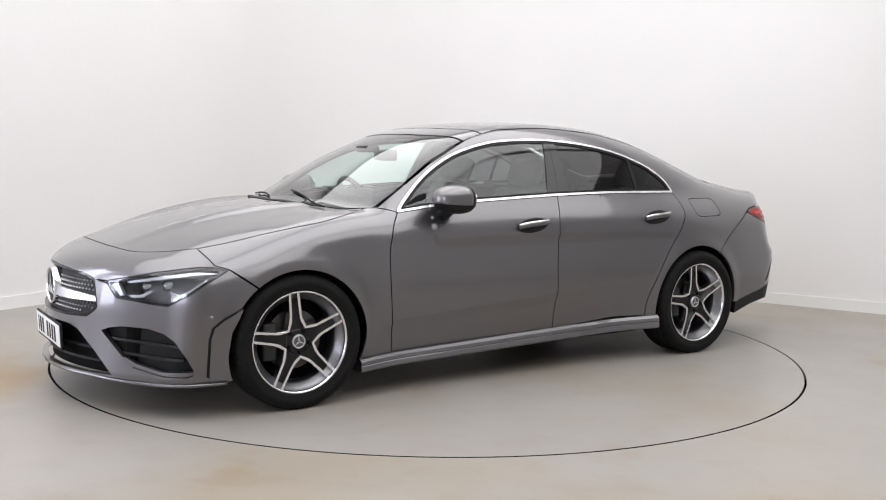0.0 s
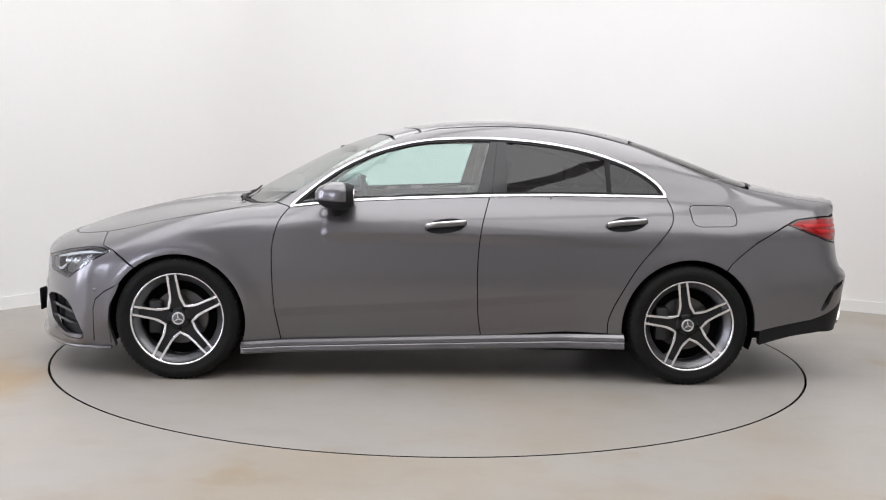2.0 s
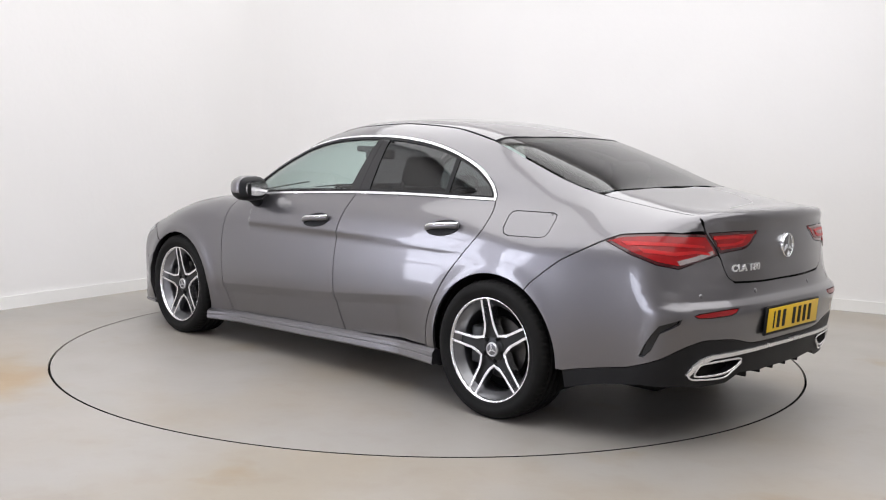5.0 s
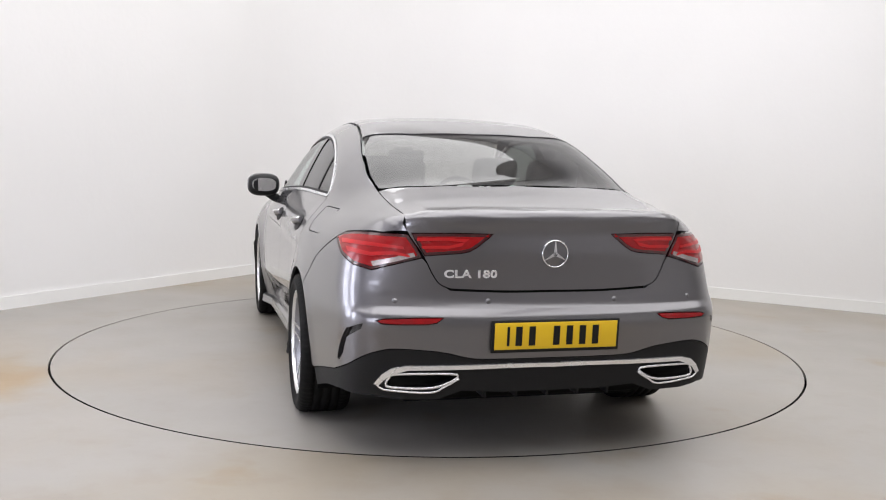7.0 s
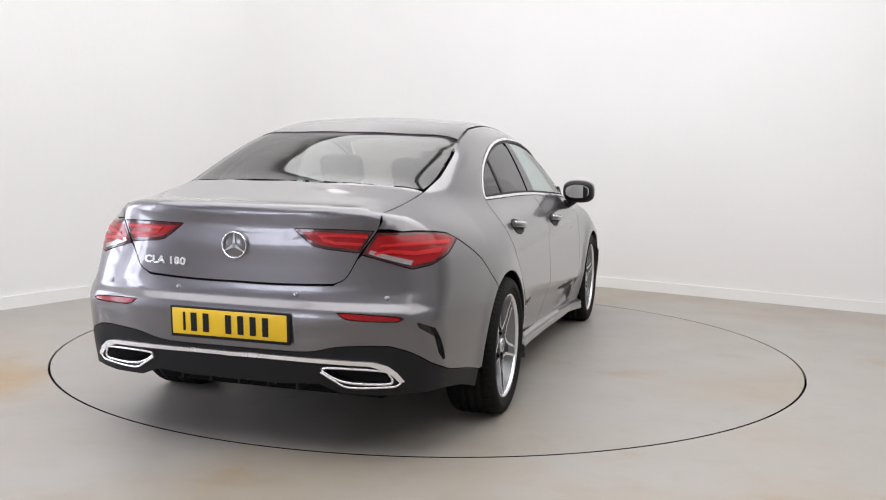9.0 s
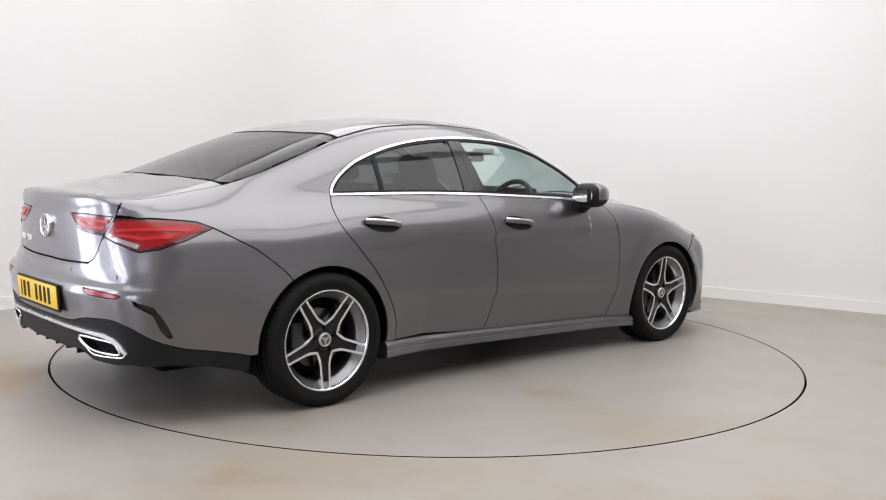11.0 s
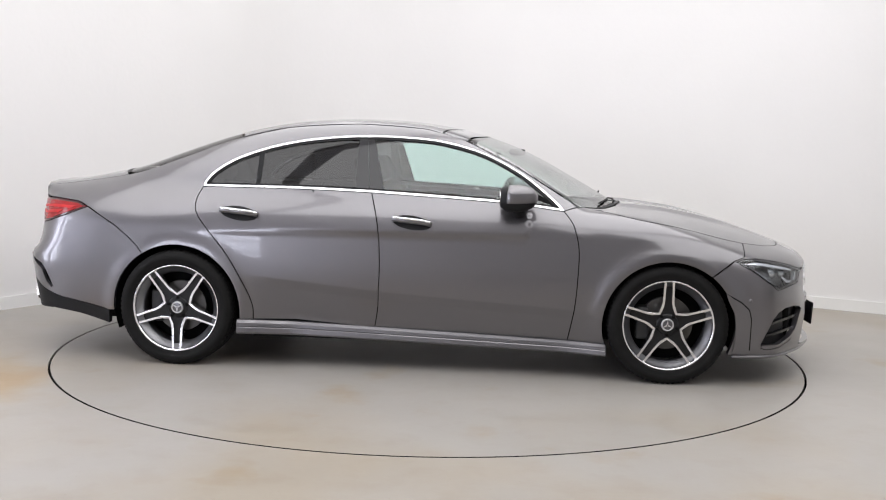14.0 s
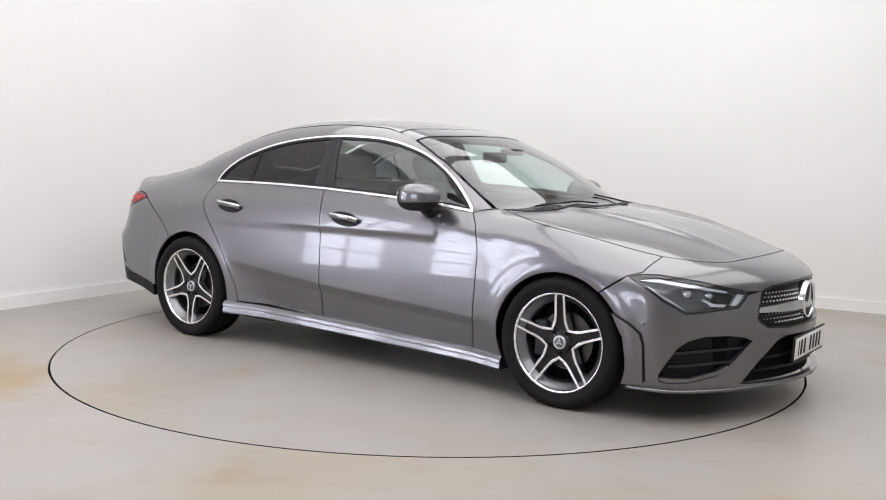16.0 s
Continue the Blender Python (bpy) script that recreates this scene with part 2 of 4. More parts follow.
def ring_floor():
    bm = bmesh.new()
    corners = [room_place(a, b, 0) for a, b in ((-0.3, -0.3), (ROOM + 0.3, -0.3), (ROOM + 0.3, ROOM + 0.3), (-0.3, ROOM + 0.3))]
    n = 160
    inner = [bm.verts.new(((TABLE_R + 0.003) * math.cos(2 * math.pi * k / n), (TABLE_R + 0.003) * math.sin(2 * math.pi * k / n), 0)) for k in range(n)]
    low = [bm.verts.new((v.co.x, v.co.y, -0.02)) for v in inner]
    outer = []
    for v in inner:
        d = Vector((v.co.x, v.co.y, 0)).normalized()
        best = 99.0
        for a, b in zip(corners, corners[1:] + corners[:1]):
            e = b - a
            den = d.x * e.y - d.y * e.x
            if abs(den) > 1e-9:
                s = (a.x * e.y - a.y * e.x) / den
                if 0 < s < best:
                    best = s
        outer.append(bm.verts.new(d * best))
    for k in range(n):
        j = (k + 1) % n
        bm.faces.new((inner[k], outer[k], outer[j], inner[j]))
        bm.faces.new((low[k], inner[k], inner[j], low[j]))
    bmesh.ops.recalc_face_normals(bm, faces=bm.faces)
    return bm


tagged(part("floor", ring_floor(), FLOOR), "pale grey resin studio floor with faint stains", "floor", kind="structure")
# the pit is coloured near-black to give the gap its shade
pit = part("floor_pit", lathe([(0.001, -0.14), (TABLE_R + 0.03, -0.14), (TABLE_R + 0.03, -0.012), (TABLE_R + 0.006, -0.012)], 96, False), DARK)
tagged(pit, "near-black pit that puts shade into the turntable gap", "floor", kind="structure")
bmc = bmesh.new()
bmesh.ops.create_cube(bmc, size=1, matrix=Matrix.Translation(room_place(ROOM / 2, ROOM / 2, HIGH + 0.1)) @ Matrix.Rotation(math.atan2(ALONG_A.y, ALONG_A.x), 4, "Z") @ Matrix.Diagonal((ROOM + 0.4, ROOM + 0.4, 0.2, 1)))
tagged(part("ceiling", bmc, WALLPAINT), "white studio ceiling", "ceiling", kind="structure")
turntable = new("turntable")
tagged(turntable, "round flush floor turntable in pale grey resin", "turntable")
part("disc", lathe([(0.001, 0.0), (TABLE_R - 0.010, 0.0), (TABLE_R - 0.010, -0.01)], 160, False, False), DISCTOP, turntable)
# added near-black strip paints the shade of the gap round the disc
part("gap_shade_strip", lathe([(TABLE_R - 0.010, 0.0), (TABLE_R - 0.007, -0.001), (TABLE_R - 0.006, -0.004), (TABLE_R - 0.006, -0.09)], 160, False), DARK, turntable, "dark strip added as shade of the turntable gap")


# ---- the car's outer form: x ahead, y left, z up, from the middle of the wheelbase on the ground ----
def spline(xs, ys):
    xs, ys = np.array(xs, float), np.array(ys, float)
    o = np.argsort(xs)
    xs, ys = xs[o], ys[o]
    h, d = np.diff(xs), np.diff(ys) / np.diff(xs)
    m = np.empty(len(xs))
    m[0], m[-1] = d[0], d[-1]
    m[1:-1] = (d[:-1] * h[1:] + d[1:] * h[:-1]) / (h[:-1] + h[1:])

    def at(x):
        i = np.clip(np.searchsorted(xs, x) - 1, 0, len(xs) - 2)
        t = (x - xs[i]) / h[i]
        lo, hi = t < 0, t > 1
        tc = np.clip(t, 0, 1)
        r = (1 + 2 * tc) * (1 - tc) ** 2 * ys[i] + tc * (1 - tc) ** 2 * h[i] * m[i] + tc ** 2 * (3 - 2 * tc) * ys[i + 1] + tc ** 2 * (tc - 1) * h[i] * m[i + 1]
        return r + np.where(lo, t * h[i] * m[0], 0) + np.where(hi, (t - 1) * h[i] * m[-1], 0)
    return at


def smax(a, b, k):
    e = np.maximum(k - np.abs(a - b), 0) / k
    return np.maximum(a, b) + e * e * k * 0.25


def smin(a, b, k):
    return -smax(-a, -b, k)


PLAN = spline([-2.5, -2.2, -2.0, -1.7, -1.36, -0.9, -0.3, 0.4, 0.9, 1.36, 1.7, 2.0, 2.3], [0.75, 0.803, 0.838, 0.878, 0.900, 0.894, 0.888, 0.888, 0.893, 0.908, 0.893, 0.85, 0.78])
SECT = spline([0.1, 0.25, 0.40, 0.5, 0.62, 0.72, 0.80, 0.88, 0.95, 1.0, 1.1], [-0.035, -0.018, -0.004, 0.0, -0.004, -0.014, -0.028, -0.056, -0.092, -0.13, -0.22])
HOODC = spline([2.34, 2.28, 2.144, 1.97, 1.8, 1.62, 1.45, 1.275, 1.1, 0.9, 0.5, -1.0, -1.5, -1.7, -1.94, -2.05, -2.23, -2.33, -2.5], [0.625, 0.668, 0.722, 0.785, 0.84, 0.884, 0.914, 0.934, 0.944, 0.948, 0.95, 0.97, 1.03, 1.055, 1.055, 1.04, 1.018, 1.012, 1.0])
HOODDROP = spline([2.3, 2.1, 1.9, 1.7, 1.5, 1.27, 1.0, 0.7, -1.0, -1.7, -2.4], [0.20, 0.22, 0.24, 0.215, 0.16, 0.10, 0.055, 0.03, 0.03, 0.10, 0.05])
ROOFC = spline([1.5, 1.15, 0.95, 0.8, 0.65, 0.5, 0.35, 0.064, -0.283, -0.457, -0.63, -0.806, -0.98, -1.23, -1.51, -1.69, -1.94, -2.2], [0.72, 0.93, 1.047, 1.13, 1.21, 1.275, 1.327, 1.390, 1.419, 1.420, 1.413, 1.396, 1.366, 1.306, 1.212, 1.146, 1.056, 0.96])
CABIN = spline([1.3, 0.9, 0.3, -0.4, -0.9, -1.3, -1.6, -1.9, -2.2], [0.795, 0.795, 0.792, 0.787, 0.775, 0.745, 0.70, 0.64, 0.56])
LEAN = spline([0.7, 0.9, 0.98, 1.11, 1.27, 1.4, 1.6], [0.09, 0.035, 0.0, -0.058, -0.145, -0.23, -0.38])
CREASE = spline([1.2, 0.79, -0.23, -0.77, -1.2], [0.36, 0.39, 0.455, 0.506, 0.55])
TAIL = spline([0.2, 0.42, 0.5, 0.6, 0.612, 0.634, 0.66, 0.75, 0.86, 0.93, 0.965, 0.99, 1.1], [-2.33, -2.372, -2.383, -2.389, -2.384, -2.360, -2.349, -2.343, -2.345, -2.337, -2.343, -2.348, -2.352])
NOSE = spline([0.1, 0.2, 0.35, 0.5, 0.6, 0.66, 0.72], [2.325, 2.318, 2.305, 2.30, 2.285, 2.265, 2.22])


def form(p):
    """Signed distance, roughly, to the closed body."""
    x, y, z = p[:, 0], np.abs(p[:, 1]), p[:, 2]
    w = PLAN(x) + SECT(z)
    under = np.maximum(CREASE(x) - z, 0)
    fade = np.clip((1.1 - x) / 0.3, 0, 1) * np.clip((x + 1.0) / 0.3, 0, 1)
    w = w - fade * (np.minimum(under, 0.05) * 0.42 + np.clip(under - 0.05, 0, 0.15) * 0.20)
    for ax in (1.3645, -1.3645):
        r = np.hypot(x - ax, z - 0.32)
        w = w + (0.014 if ax > 0 else 0.008) * np.exp(-((r - 0.37) / 0.05) ** 2) * np.clip((z - 0.2) / 0.1, 0, 1)
    side = (y - w) * 0.98
    top = (z - (HOODC(x) - HOODDROP(x) * y ** 2.4)) * 0.95
    top = top - 0.017 * np.exp(-((y - 0.36 - 0.1 * (1.2 - x)) / 0.045) ** 2) * np.clip((x - 0.9) / 0.3, 0, 1) * np.clip((2.1 - x) / 0.5, 0, 1)
    front = x - (NOSE(z) - 0.555 * y ** 2)
    rear = (TAIL(z) + (0.27 + 0.13 * np.clip((z - 0.65) / 0.2, 0, 1)) * y ** 3) - x
    low = smax(side, top, 0.10 + 0.09 * np.clip((-1.15 - x) / 0.45, 0, 1))
    low = smax(low, front, 0.07)
    low = smax(low, rear, 0.12 - 0.075 * np.clip((z - 0.86) / 0.1, 0, 1) * np.clip((0.66 - y) / 0.1, 0, 1))
    low = smax(low, 0.16 - z, 0.02)
    s = x + np.clip((x - 0.0) / 0.4, 0, 1) * 0.135 * (y / 0.66) ** 2 - np.clip((-0.9 - x) / 0.4, 0, 1) * 0.06 * (y / 0.6) ** 2
    slope = np.where(x > 0.3, 0.86, 0.95)
    roof = (z - (ROOFC(s) - 0.105 * y ** 2)) * slope
    flank = (y - CABIN(x) - LEAN(z)) * 0.9
    cab = smax(roof, flank, 0.13)
    cab = np.maximum(np.maximum(smax(cab, 0.8 - z, 0.01), rear + 0.06), x - 1.25)
    return smin(low, cab, np.where(x > 0.6, 0.03, 0.07))


def slope_of(p, h=0.007):
    g = np.empty_like(p)
    for k in range(3):
        d = np.zeros(3)
        d[k] = h
        g[:, k] = form(p + d) - form(p - d)
    return g / np.maximum(np.linalg.norm(g, axis=1, keepdims=True), 1e-9)


def meet(origin, way):
    """Where rays from outside first meet the body."""
    p = origin.copy()
    for _ in range(70):
        f = form(p)
        if np.max(np.abs(f)) < 2e-5:
            break
        p = p + way * (np.clip(f, -0.05, 0.3) * 0.85)[:, None]
    return p


ZC = 0.62
FRONT_C, REAR_C = np.array([1.2, 0, 0.42]), np.array([-1.5, 0, 0.58])


def on_skin(run):
    """('s', x, z) seen from the side, ('t', x, y) from above, ('f', y, z) from the front, ('r', y, z) from the rear."""
    o, w = [], []
    for k, a, b in run:
        i, j = {"s": ((a, 1.6, b), (0, -1, 0)), "t": ((a, b, 2.0), (0, 0, -1)), "f": ((2.9, a, b), (-1, 0, 0)), "r": ((-2.9, a, b), (1, 0, 0))}[k]
        o.append(i), w.append(j)
    return meet(np.array(o, float), np.array(w, float))


def to_uv(how, p):
    if how == "side":
        return (p[0], 0.9 * math.atan2(p[2] - ZC, p[1]))
    if how == "top":
        return (p[0], p[1])
    c = FRONT_C if how == "front" else REAR_C
    d = p - c
    if how == "rear":
        d = d * np.array([-1, 1, 1])
    return (0.95 * math.atan2(d[1], d[0]), 0.95 * math.atan2(d[2], math.hypot(d[0], d[1])))


def from_uv(how, uv):
    n = len(uv)
    if how == "side":
        a = uv[:, 1] / 0.9
        way = np.stack([np.zeros(n), -np.cos(a), -np.sin(a)], 1)
        o = np.stack([uv[:, 0], np.zeros(n), np.full(n, ZC)], 1) - way * 1.5
    elif how == "top":
        way = np.tile([0, 0, -1.0], (n, 1))
        o = np.stack([uv[:, 0], uv[:, 1], np.full(n, 1.9)], 1)
    else:
        c = FRONT_C if how == "front" else REAR_C
        az, el = uv[:, 0] / 0.95, uv[:, 1] / 0.95
        sx = 1 if how == "front" else -1
        out = np.stack([sx * np.cos(az) * np.cos(el), np.sin(az) * np.cos(el), np.sin(el)], 1)
        way, o = -out, c + out * 1.7
    return meet(o, way)


def inside(loops, pts):
    hit = np.zeros(len(pts), bool)
    for lp in loops:
        a, b = lp, np.roll(lp, -1, 0)
        for (x0, y0), (x1, y1) in zip(a, b):
            if y0 != y1:
                c = (y0 > pts[:, 1]) != (y1 > pts[:, 1])
                hit ^= c & (pts[:, 0] < (x1 - x0) * (pts[:, 1] - y0) / (y1 - y0) + x0)
    return hit


def fine(loop, step):
    out = []
    for a, b in zip(loop, loop[1:] + loop[:1]):
        a, b = np.array(a), np.array(b)
        d = np.linalg.norm(b - a)
        if d < 1e-5:
            continue
        k = max(1, int(math.ceil(d / step)))
        out += [a + (b - a) * i / k for i in range(k)]
    return np.array(out)


def inset(loop, gap):
    """Draw a closed loop in by gap (out, if negative)."""
    p, q, r = np.roll(loop, 1, 0), loop, np.roll(loop, -1, 0)
    area = np.sum(q[:, 0] * r[:, 1] - q[:, 1] * r[:, 0])
    sg = 1 if area > 0 else -1
    d1, d2 = q - p, r - q
    n1 = np.stack([-d1[:, 1], d1[:, 0]], 1) / np.maximum(np.linalg.norm(d1, axis=1, keepdims=True), 1e-9)
    n2 = np.stack([-d2[:, 1], d2[:, 0]], 1) / np.maximum(np.linalg.norm(d2, axis=1, keepdims=True), 1e-9)
    n = n1 + n2
    n /= np.maximum(np.linalg.norm(n, axis=1, keepdims=True), 1e-9)
    k = 1 / np.maximum(np.sum(n * n1, 1), 0.5)
    return loop + sg * gap * n * k[:, None]


from mathutils.geometry import delaunay_2d_cdt


def skin(name, how, loops, mat, parent, label="", gap=0.0028, lift=0.0, deep=0.014, step=0.03, flip=False, uv=False, folds=()):
    """A panel of the body: outline loops laid on the outer form, with returned edges. flip: the mirrored one, for the other side."""
    if not uv:
        loops = [laid(how, lp) for lp in loops]
    ls = []
    for i, lp in enumerate(loops):
        f = fine([tuple(q) for q in lp], step * 0.6)
        if gap:
            f = inset(f, gap if i == 0 else -gap)
        ls.append(f)
    lo, hi = ls[0].min(0), ls[0].max(0)
    gx, gy = np.meshgrid(np.arange(lo[0], hi[0], step), np.arange(lo[1], hi[1], step))
    gx[1::2] += step * 0.5
    g = np.stack([gx.ravel(), gy.ravel()], 1)
    border = np.concatenate(ls)
    if len(g):
        g = g[inside(ls, g)]
    if len(g):
        near = np.min(np.linalg.norm(g[:, None] - border[None], axis=2), axis=1)
        g = g[near > step * 0.45]
    for fold in folds:
        # rows of points close to a crease keep it sharp
        line = np.array(fine([tuple(q) for q in fold] + [tuple(q) for q in fold[::-1]], 0.02))
        line = line[: len(line) // 2]
        g = g[np.min(np.linalg.norm(g[:, None] - line[None], axis=2), axis=1) > 0.012]
        rows = np.concatenate([line + np.array([0, o]) for o in (-0.006, 0.0, 0.006)])
        rows = rows[inside(ls, rows)]
        g = np.concatenate([g, rows[np.min(np.linalg.norm(rows[:, None] - border[None], axis=2), axis=1) > 0.006]])
    verts = [Vector(v) for v in border] + [Vector(v) for v in g]
    edges, base = [], 0
    for f in ls:
        edges += [(base + i, base + (i + 1) % len(f)) for i in range(len(f))]
        base += len(f)
    v2, _, faces, *_ = delaunay_2d_cdt(verts, edges, [], 0, 1e-7)
    v2 = np.array([tuple(v) for v in v2])
    cen = np.array([v2[list(f)].mean(0) for f in faces])
    keep = inside(ls, cen)
    faces = [list(f) for f, k in zip(faces, keep) if k]
    p = from_uv(how, v2)
    n = slope_of(p)
    p = p + n * lift
    used = {}
    for f in faces:
        for a, b in zip(f, f[1:] + f[:1]):
            used[(a, b)] = True
    rim = [(a, b) for (a, b) in used if (b, a) not in used]
    allp, alln, allf = [*p], [*n], []
    for f in faces:
        c = np.cross(p[f[1]] - p[f[0]], p[f[2]] - p[f[0]])
        allf.append(f if np.dot(c, n[f].sum(0)) > 0 else f[::-1])
    if deep:
        for a, b in rim:
            k = len(allp)
            allp += [p[a], p[b], p[b] - n[b] * deep, p[a] - n[a] * deep]
            alln += [np.zeros(3)] * 4
            allf.append([k, k + 3, k + 2, k + 1] if np.dot(np.cross(p[b] - p[a], n[a]), n[a]) >= 0 else [k, k + 1, k + 2, k + 3])
    P, N = np.array(allp), np.array(alln)
    if flip:
        P[:, 1] *= -1
        N[:, 1] *= -1
        allf = [f[::-1] for f in allf]
    me = raw_mesh(name, P, allf, True)
    me.normals_split_custom_set_from_vertices([tuple(v) for v in N])
    return part(name, me, mat, parent, label)


def S(pts):
    return [("s", *q) for q in pts]


def Tt(pts):
    return [("t", *q) for q in pts]


def Ff(pts):
    return [("f", *q) for q in pts]


def Rr(pts):
    return [("r", *q) for q in pts]


def mirrored(half):
    """A closed loop from the half with y >= 0, which begins and ends on the middle line. Works on unfolded places."""
    return half + [(u, -v) for u, v in half[::-1] if abs(v) > 1e-6]


def mirrored_az(half):
    return half + [(-u, v) for u, v in half[::-1] if abs(u) > 1e-6]


def laid(how, pts):
    return [to_uv(how, p) for p in on_skin(pts)]


# shut lines, seen from the side (x, z)
LINE_A = curve([(0.829, 0.205), (0.860, 0.394), (0.873, 0.576), (0.873, 0.727), (0.841, 0.848), (0.791, 0.917)], 5)
LINE_M = curve([(-0.246, 0.238), (-0.226, 0.354), (-0.215, 0.537), (-0.218, 0.689), (-0.235, 0.840), (-0.278, 0.993)], 5)
LINE_R = curve([(-0.927, 0.270), (-0.930, 0.353), (-0.972, 0.461), (-1.071, 0.63), (-1.186, 0.769), (-1.257, 0.861), (-1.272, 0.937), (-1.252, 1.003)], 5)
SILL = [(0.829, 0.205), (-0.246, 0.238), (-0.927, 0.270)]
BELT_F = curve([(0.791, 0.917), (0.506, 0.951), (0.204, 0.970), (-0.278, 0.993)], 5)
BELT_R = curve([(-0.278, 0.993), (-0.705, 1.003), (-1.252, 1.003)], 5)
DLO_TOP = curve([(0.791, 0.919), (0.764, 0.952), (0.641, 1.055), (0.519, 1.137), (0.366, 1.213), (0.213, 1.263), (0.06, 1.294), (-0.094, 1.307), (-0.248, 1.312), (-0.402, 1.309), (-0.557, 1.297), (-0.712, 1.276), (-0.868, 1.242), (-1.025, 1.19), (-1.12, 1.145), (-1.201, 1.088), (-1.245, 1.035), (-1.252, 1.003)], 3)
HUBS = (1.3645, -1.3645)


def arch(cx, a0, a1, r=0.352, n=22):
    return [(cx + r * math.cos(radians(a0 + (a1 - a0) * k / n)), 0.314 + r * math.sin(radians(a0 + (a1 - a0) * k / n))) for k in range(n + 1)]


HOOD_FRONT = [(2.08, 0.0), (2.072, 0.2), (2.05, 0.34), (2.01, 0.46), (1.92, 0.565), (1.785, 0.66)]
HOOD_SIDE = [(0.925, 0.69), (1.03, 0.745), (1.13, 0.78), (1.243, 0.797), (1.38, 0.783), (1.512, 0.75), (1.65, 0.71), (1.785, 0.66)]

# bonnet corner to headlamp tip
seam_ends = on_skin(Tt([(1.785, 0.66)]) + S([(1.762, 0.698)]))
CORNER_SEAM = S([tuple((seam_ends[0] + (seam_ends[1] - seam_ends[0]) * k)[[0, 2]]) for k in (0.25, 0.5, 0.75)])

car = new("car")
tagged(car, "metallic grey four-door coupe saloon with silver alloy wheels", "car")


def add_side(flip):
    sd = lambda name, pts, mat, parent, label="", **k: skin(name, "side", pts, mat, parent, label, flip=flip, **k)
    # fender
    a = arch(1.3645, 52.2, 199)
    hood_edge = Tt(curve(HOOD_SIDE, 4))
    loop = S(LINE_A) + Tt([(0.80, 0.79), (0.87, 0.735)]) + hood_edge + CORNER_SEAM + S([(1.762, 0.698), (1.703, 0.6795)]) + S(a) + S([(1.0, 0.202), (0.92, 0.203)])
    sd("front_wing", [loop], PAINT, car)
    fold = [laid("side", S([(x, float(CREASE(np.array([x]))[0]) - d) for x in np.linspace(1.05, -1.0, 60)])) for d in (0.0, 0.056)]
    fdoor = sd("front_door", [S(LINE_A[::-1]) + S(SILL[:2]) + S(LINE_M) + S(BELT_F[::-1])[1:-1]], PAINT, car, step=0.025, folds=fold)
    rdoor = sd("rear_door", [S(LINE_M[::-1]) + S(SILL[1:]) + S(LINE_R) + S(BELT_R[::-1])[1:-1]], PAINT, car, step=0.025, folds=fold)
    # side frame: windscreen post, roof rail, rear quarter
    ar = arch(-1.3645, 122, -9, 0.364, 24)
    post = Tt([(0.87, 0.73), (0.75, 0.70), (0.5, 0.64), (0.3, 0.595), (0.17, 0.555)])
    rail = Tt([(0.0, 0.527), (-0.4, 0.51), (-0.8, 0.525), (-1.08, 0.555)])
    c_post = Tt([(-1.3, 0.585), (-1.55, 0.60), (-1.74, 0.592)]) + Tt([(-1.86, 0.590), (-1.96, 0.588), (-2.06, 0.583), (-2.12, 0.580), (-2.175, 0.577)]) + Rr([(0.572, 0.986), (0.566, 0.922)])
    lamp_top = Rr([(0.65, 0.9155), (0.722, 0.9135)]) + S([(-1.977, 0.901), (-1.914, 0.875)])
    quarter = [(-1.82, 0.824), (-1.726, 0.773), (-1.655, 0.719), (-1.588, 0.662)]
    loop = Tt([(0.80, 0.79)]) + post + rail + c_post + lamp_top + S(quarter) + S(ar) + S(LINE_R[:-1]) + S(DLO_TOP[::-1])
    fuel = [(-1.372, 0.945), (-1.379, 0.961), (-1.40, 0.967), (-1.595, 0.967), (-1.616, 0.960), (-1.626, 0.940), (-1.626, 0.886), (-1.616, 0.868), (-1.592, 0.860), (-1.42, 0.857), (-1.391, 0.866), (-1.377, 0.887)]
    frame_loops = [loop] if flip else [loop, S(fuel)]
    sd("side_frame", frame_loops, PAINT, car)
    if not flip:
        sd("fuel_flap", [S(fuel)], PAINT, car, gap=0.002, lift=-0.001)
    # window surround and glass
    dlo = S(BELT_F) + S(BELT_R[1:]) + S(DLO_TOP[::-1])[1:-1]
    edge = fine([tuple(q) for q in laid("side", dlo)], 0.012)
    ring = lambda i0, i1: [[tuple(v) for v in inset(edge, i0)], [tuple(v) for v in inset(edge, i1)]]
    sd("window_trim", ring(0.001, 0.0145), ALUMINIUM, car, "bright chrome window trim", gap=0, lift=0.004, deep=0.012, step=0.02, uv=True)
    sd("window_seal", ring(0.0135, 0.028), BLACK, car, gap=0, lift=-0.001, step=0.02, uv=True)
    inner = inset(edge, 0.026)

    def clipped(x_low_b, x_low_t, x_high_b, x_high_t):
        def cut(poly, xb, xt, sign):
            vb, vt = 0.9 * math.atan2(0.99 - ZC, 0.77), 0.9 * math.atan2(1.3 - ZC, 0.63)
            side_of = lambda q: sign * (q[0] - (xb + (xt - xb) * (q[1] - vb) / (vt - vb)))
            out = []
            for p, q in zip(poly, poly[1:] + poly[:1]):
                a, b = side_of(p), side_of(q)
                if a >= 0:
                    out.append(p)
                if a * b < 0:
                    t = a / (a - b)
                    out.append((p[0] + t * (q[0] - p[0]), p[1] + t * (q[1] - p[1])))
            return out
        return cut(cut([tuple(v) for v in inner], x_low_b, x_low_t, 1), x_high_b, x_high_t, -1)
    sd("window_glass", [clipped(-0.205, -0.287, 9, 9)], GREEN, fdoor, "pale green tinted side glass", gap=0, lift=-0.006, deep=0, step=0.04, uv=True)
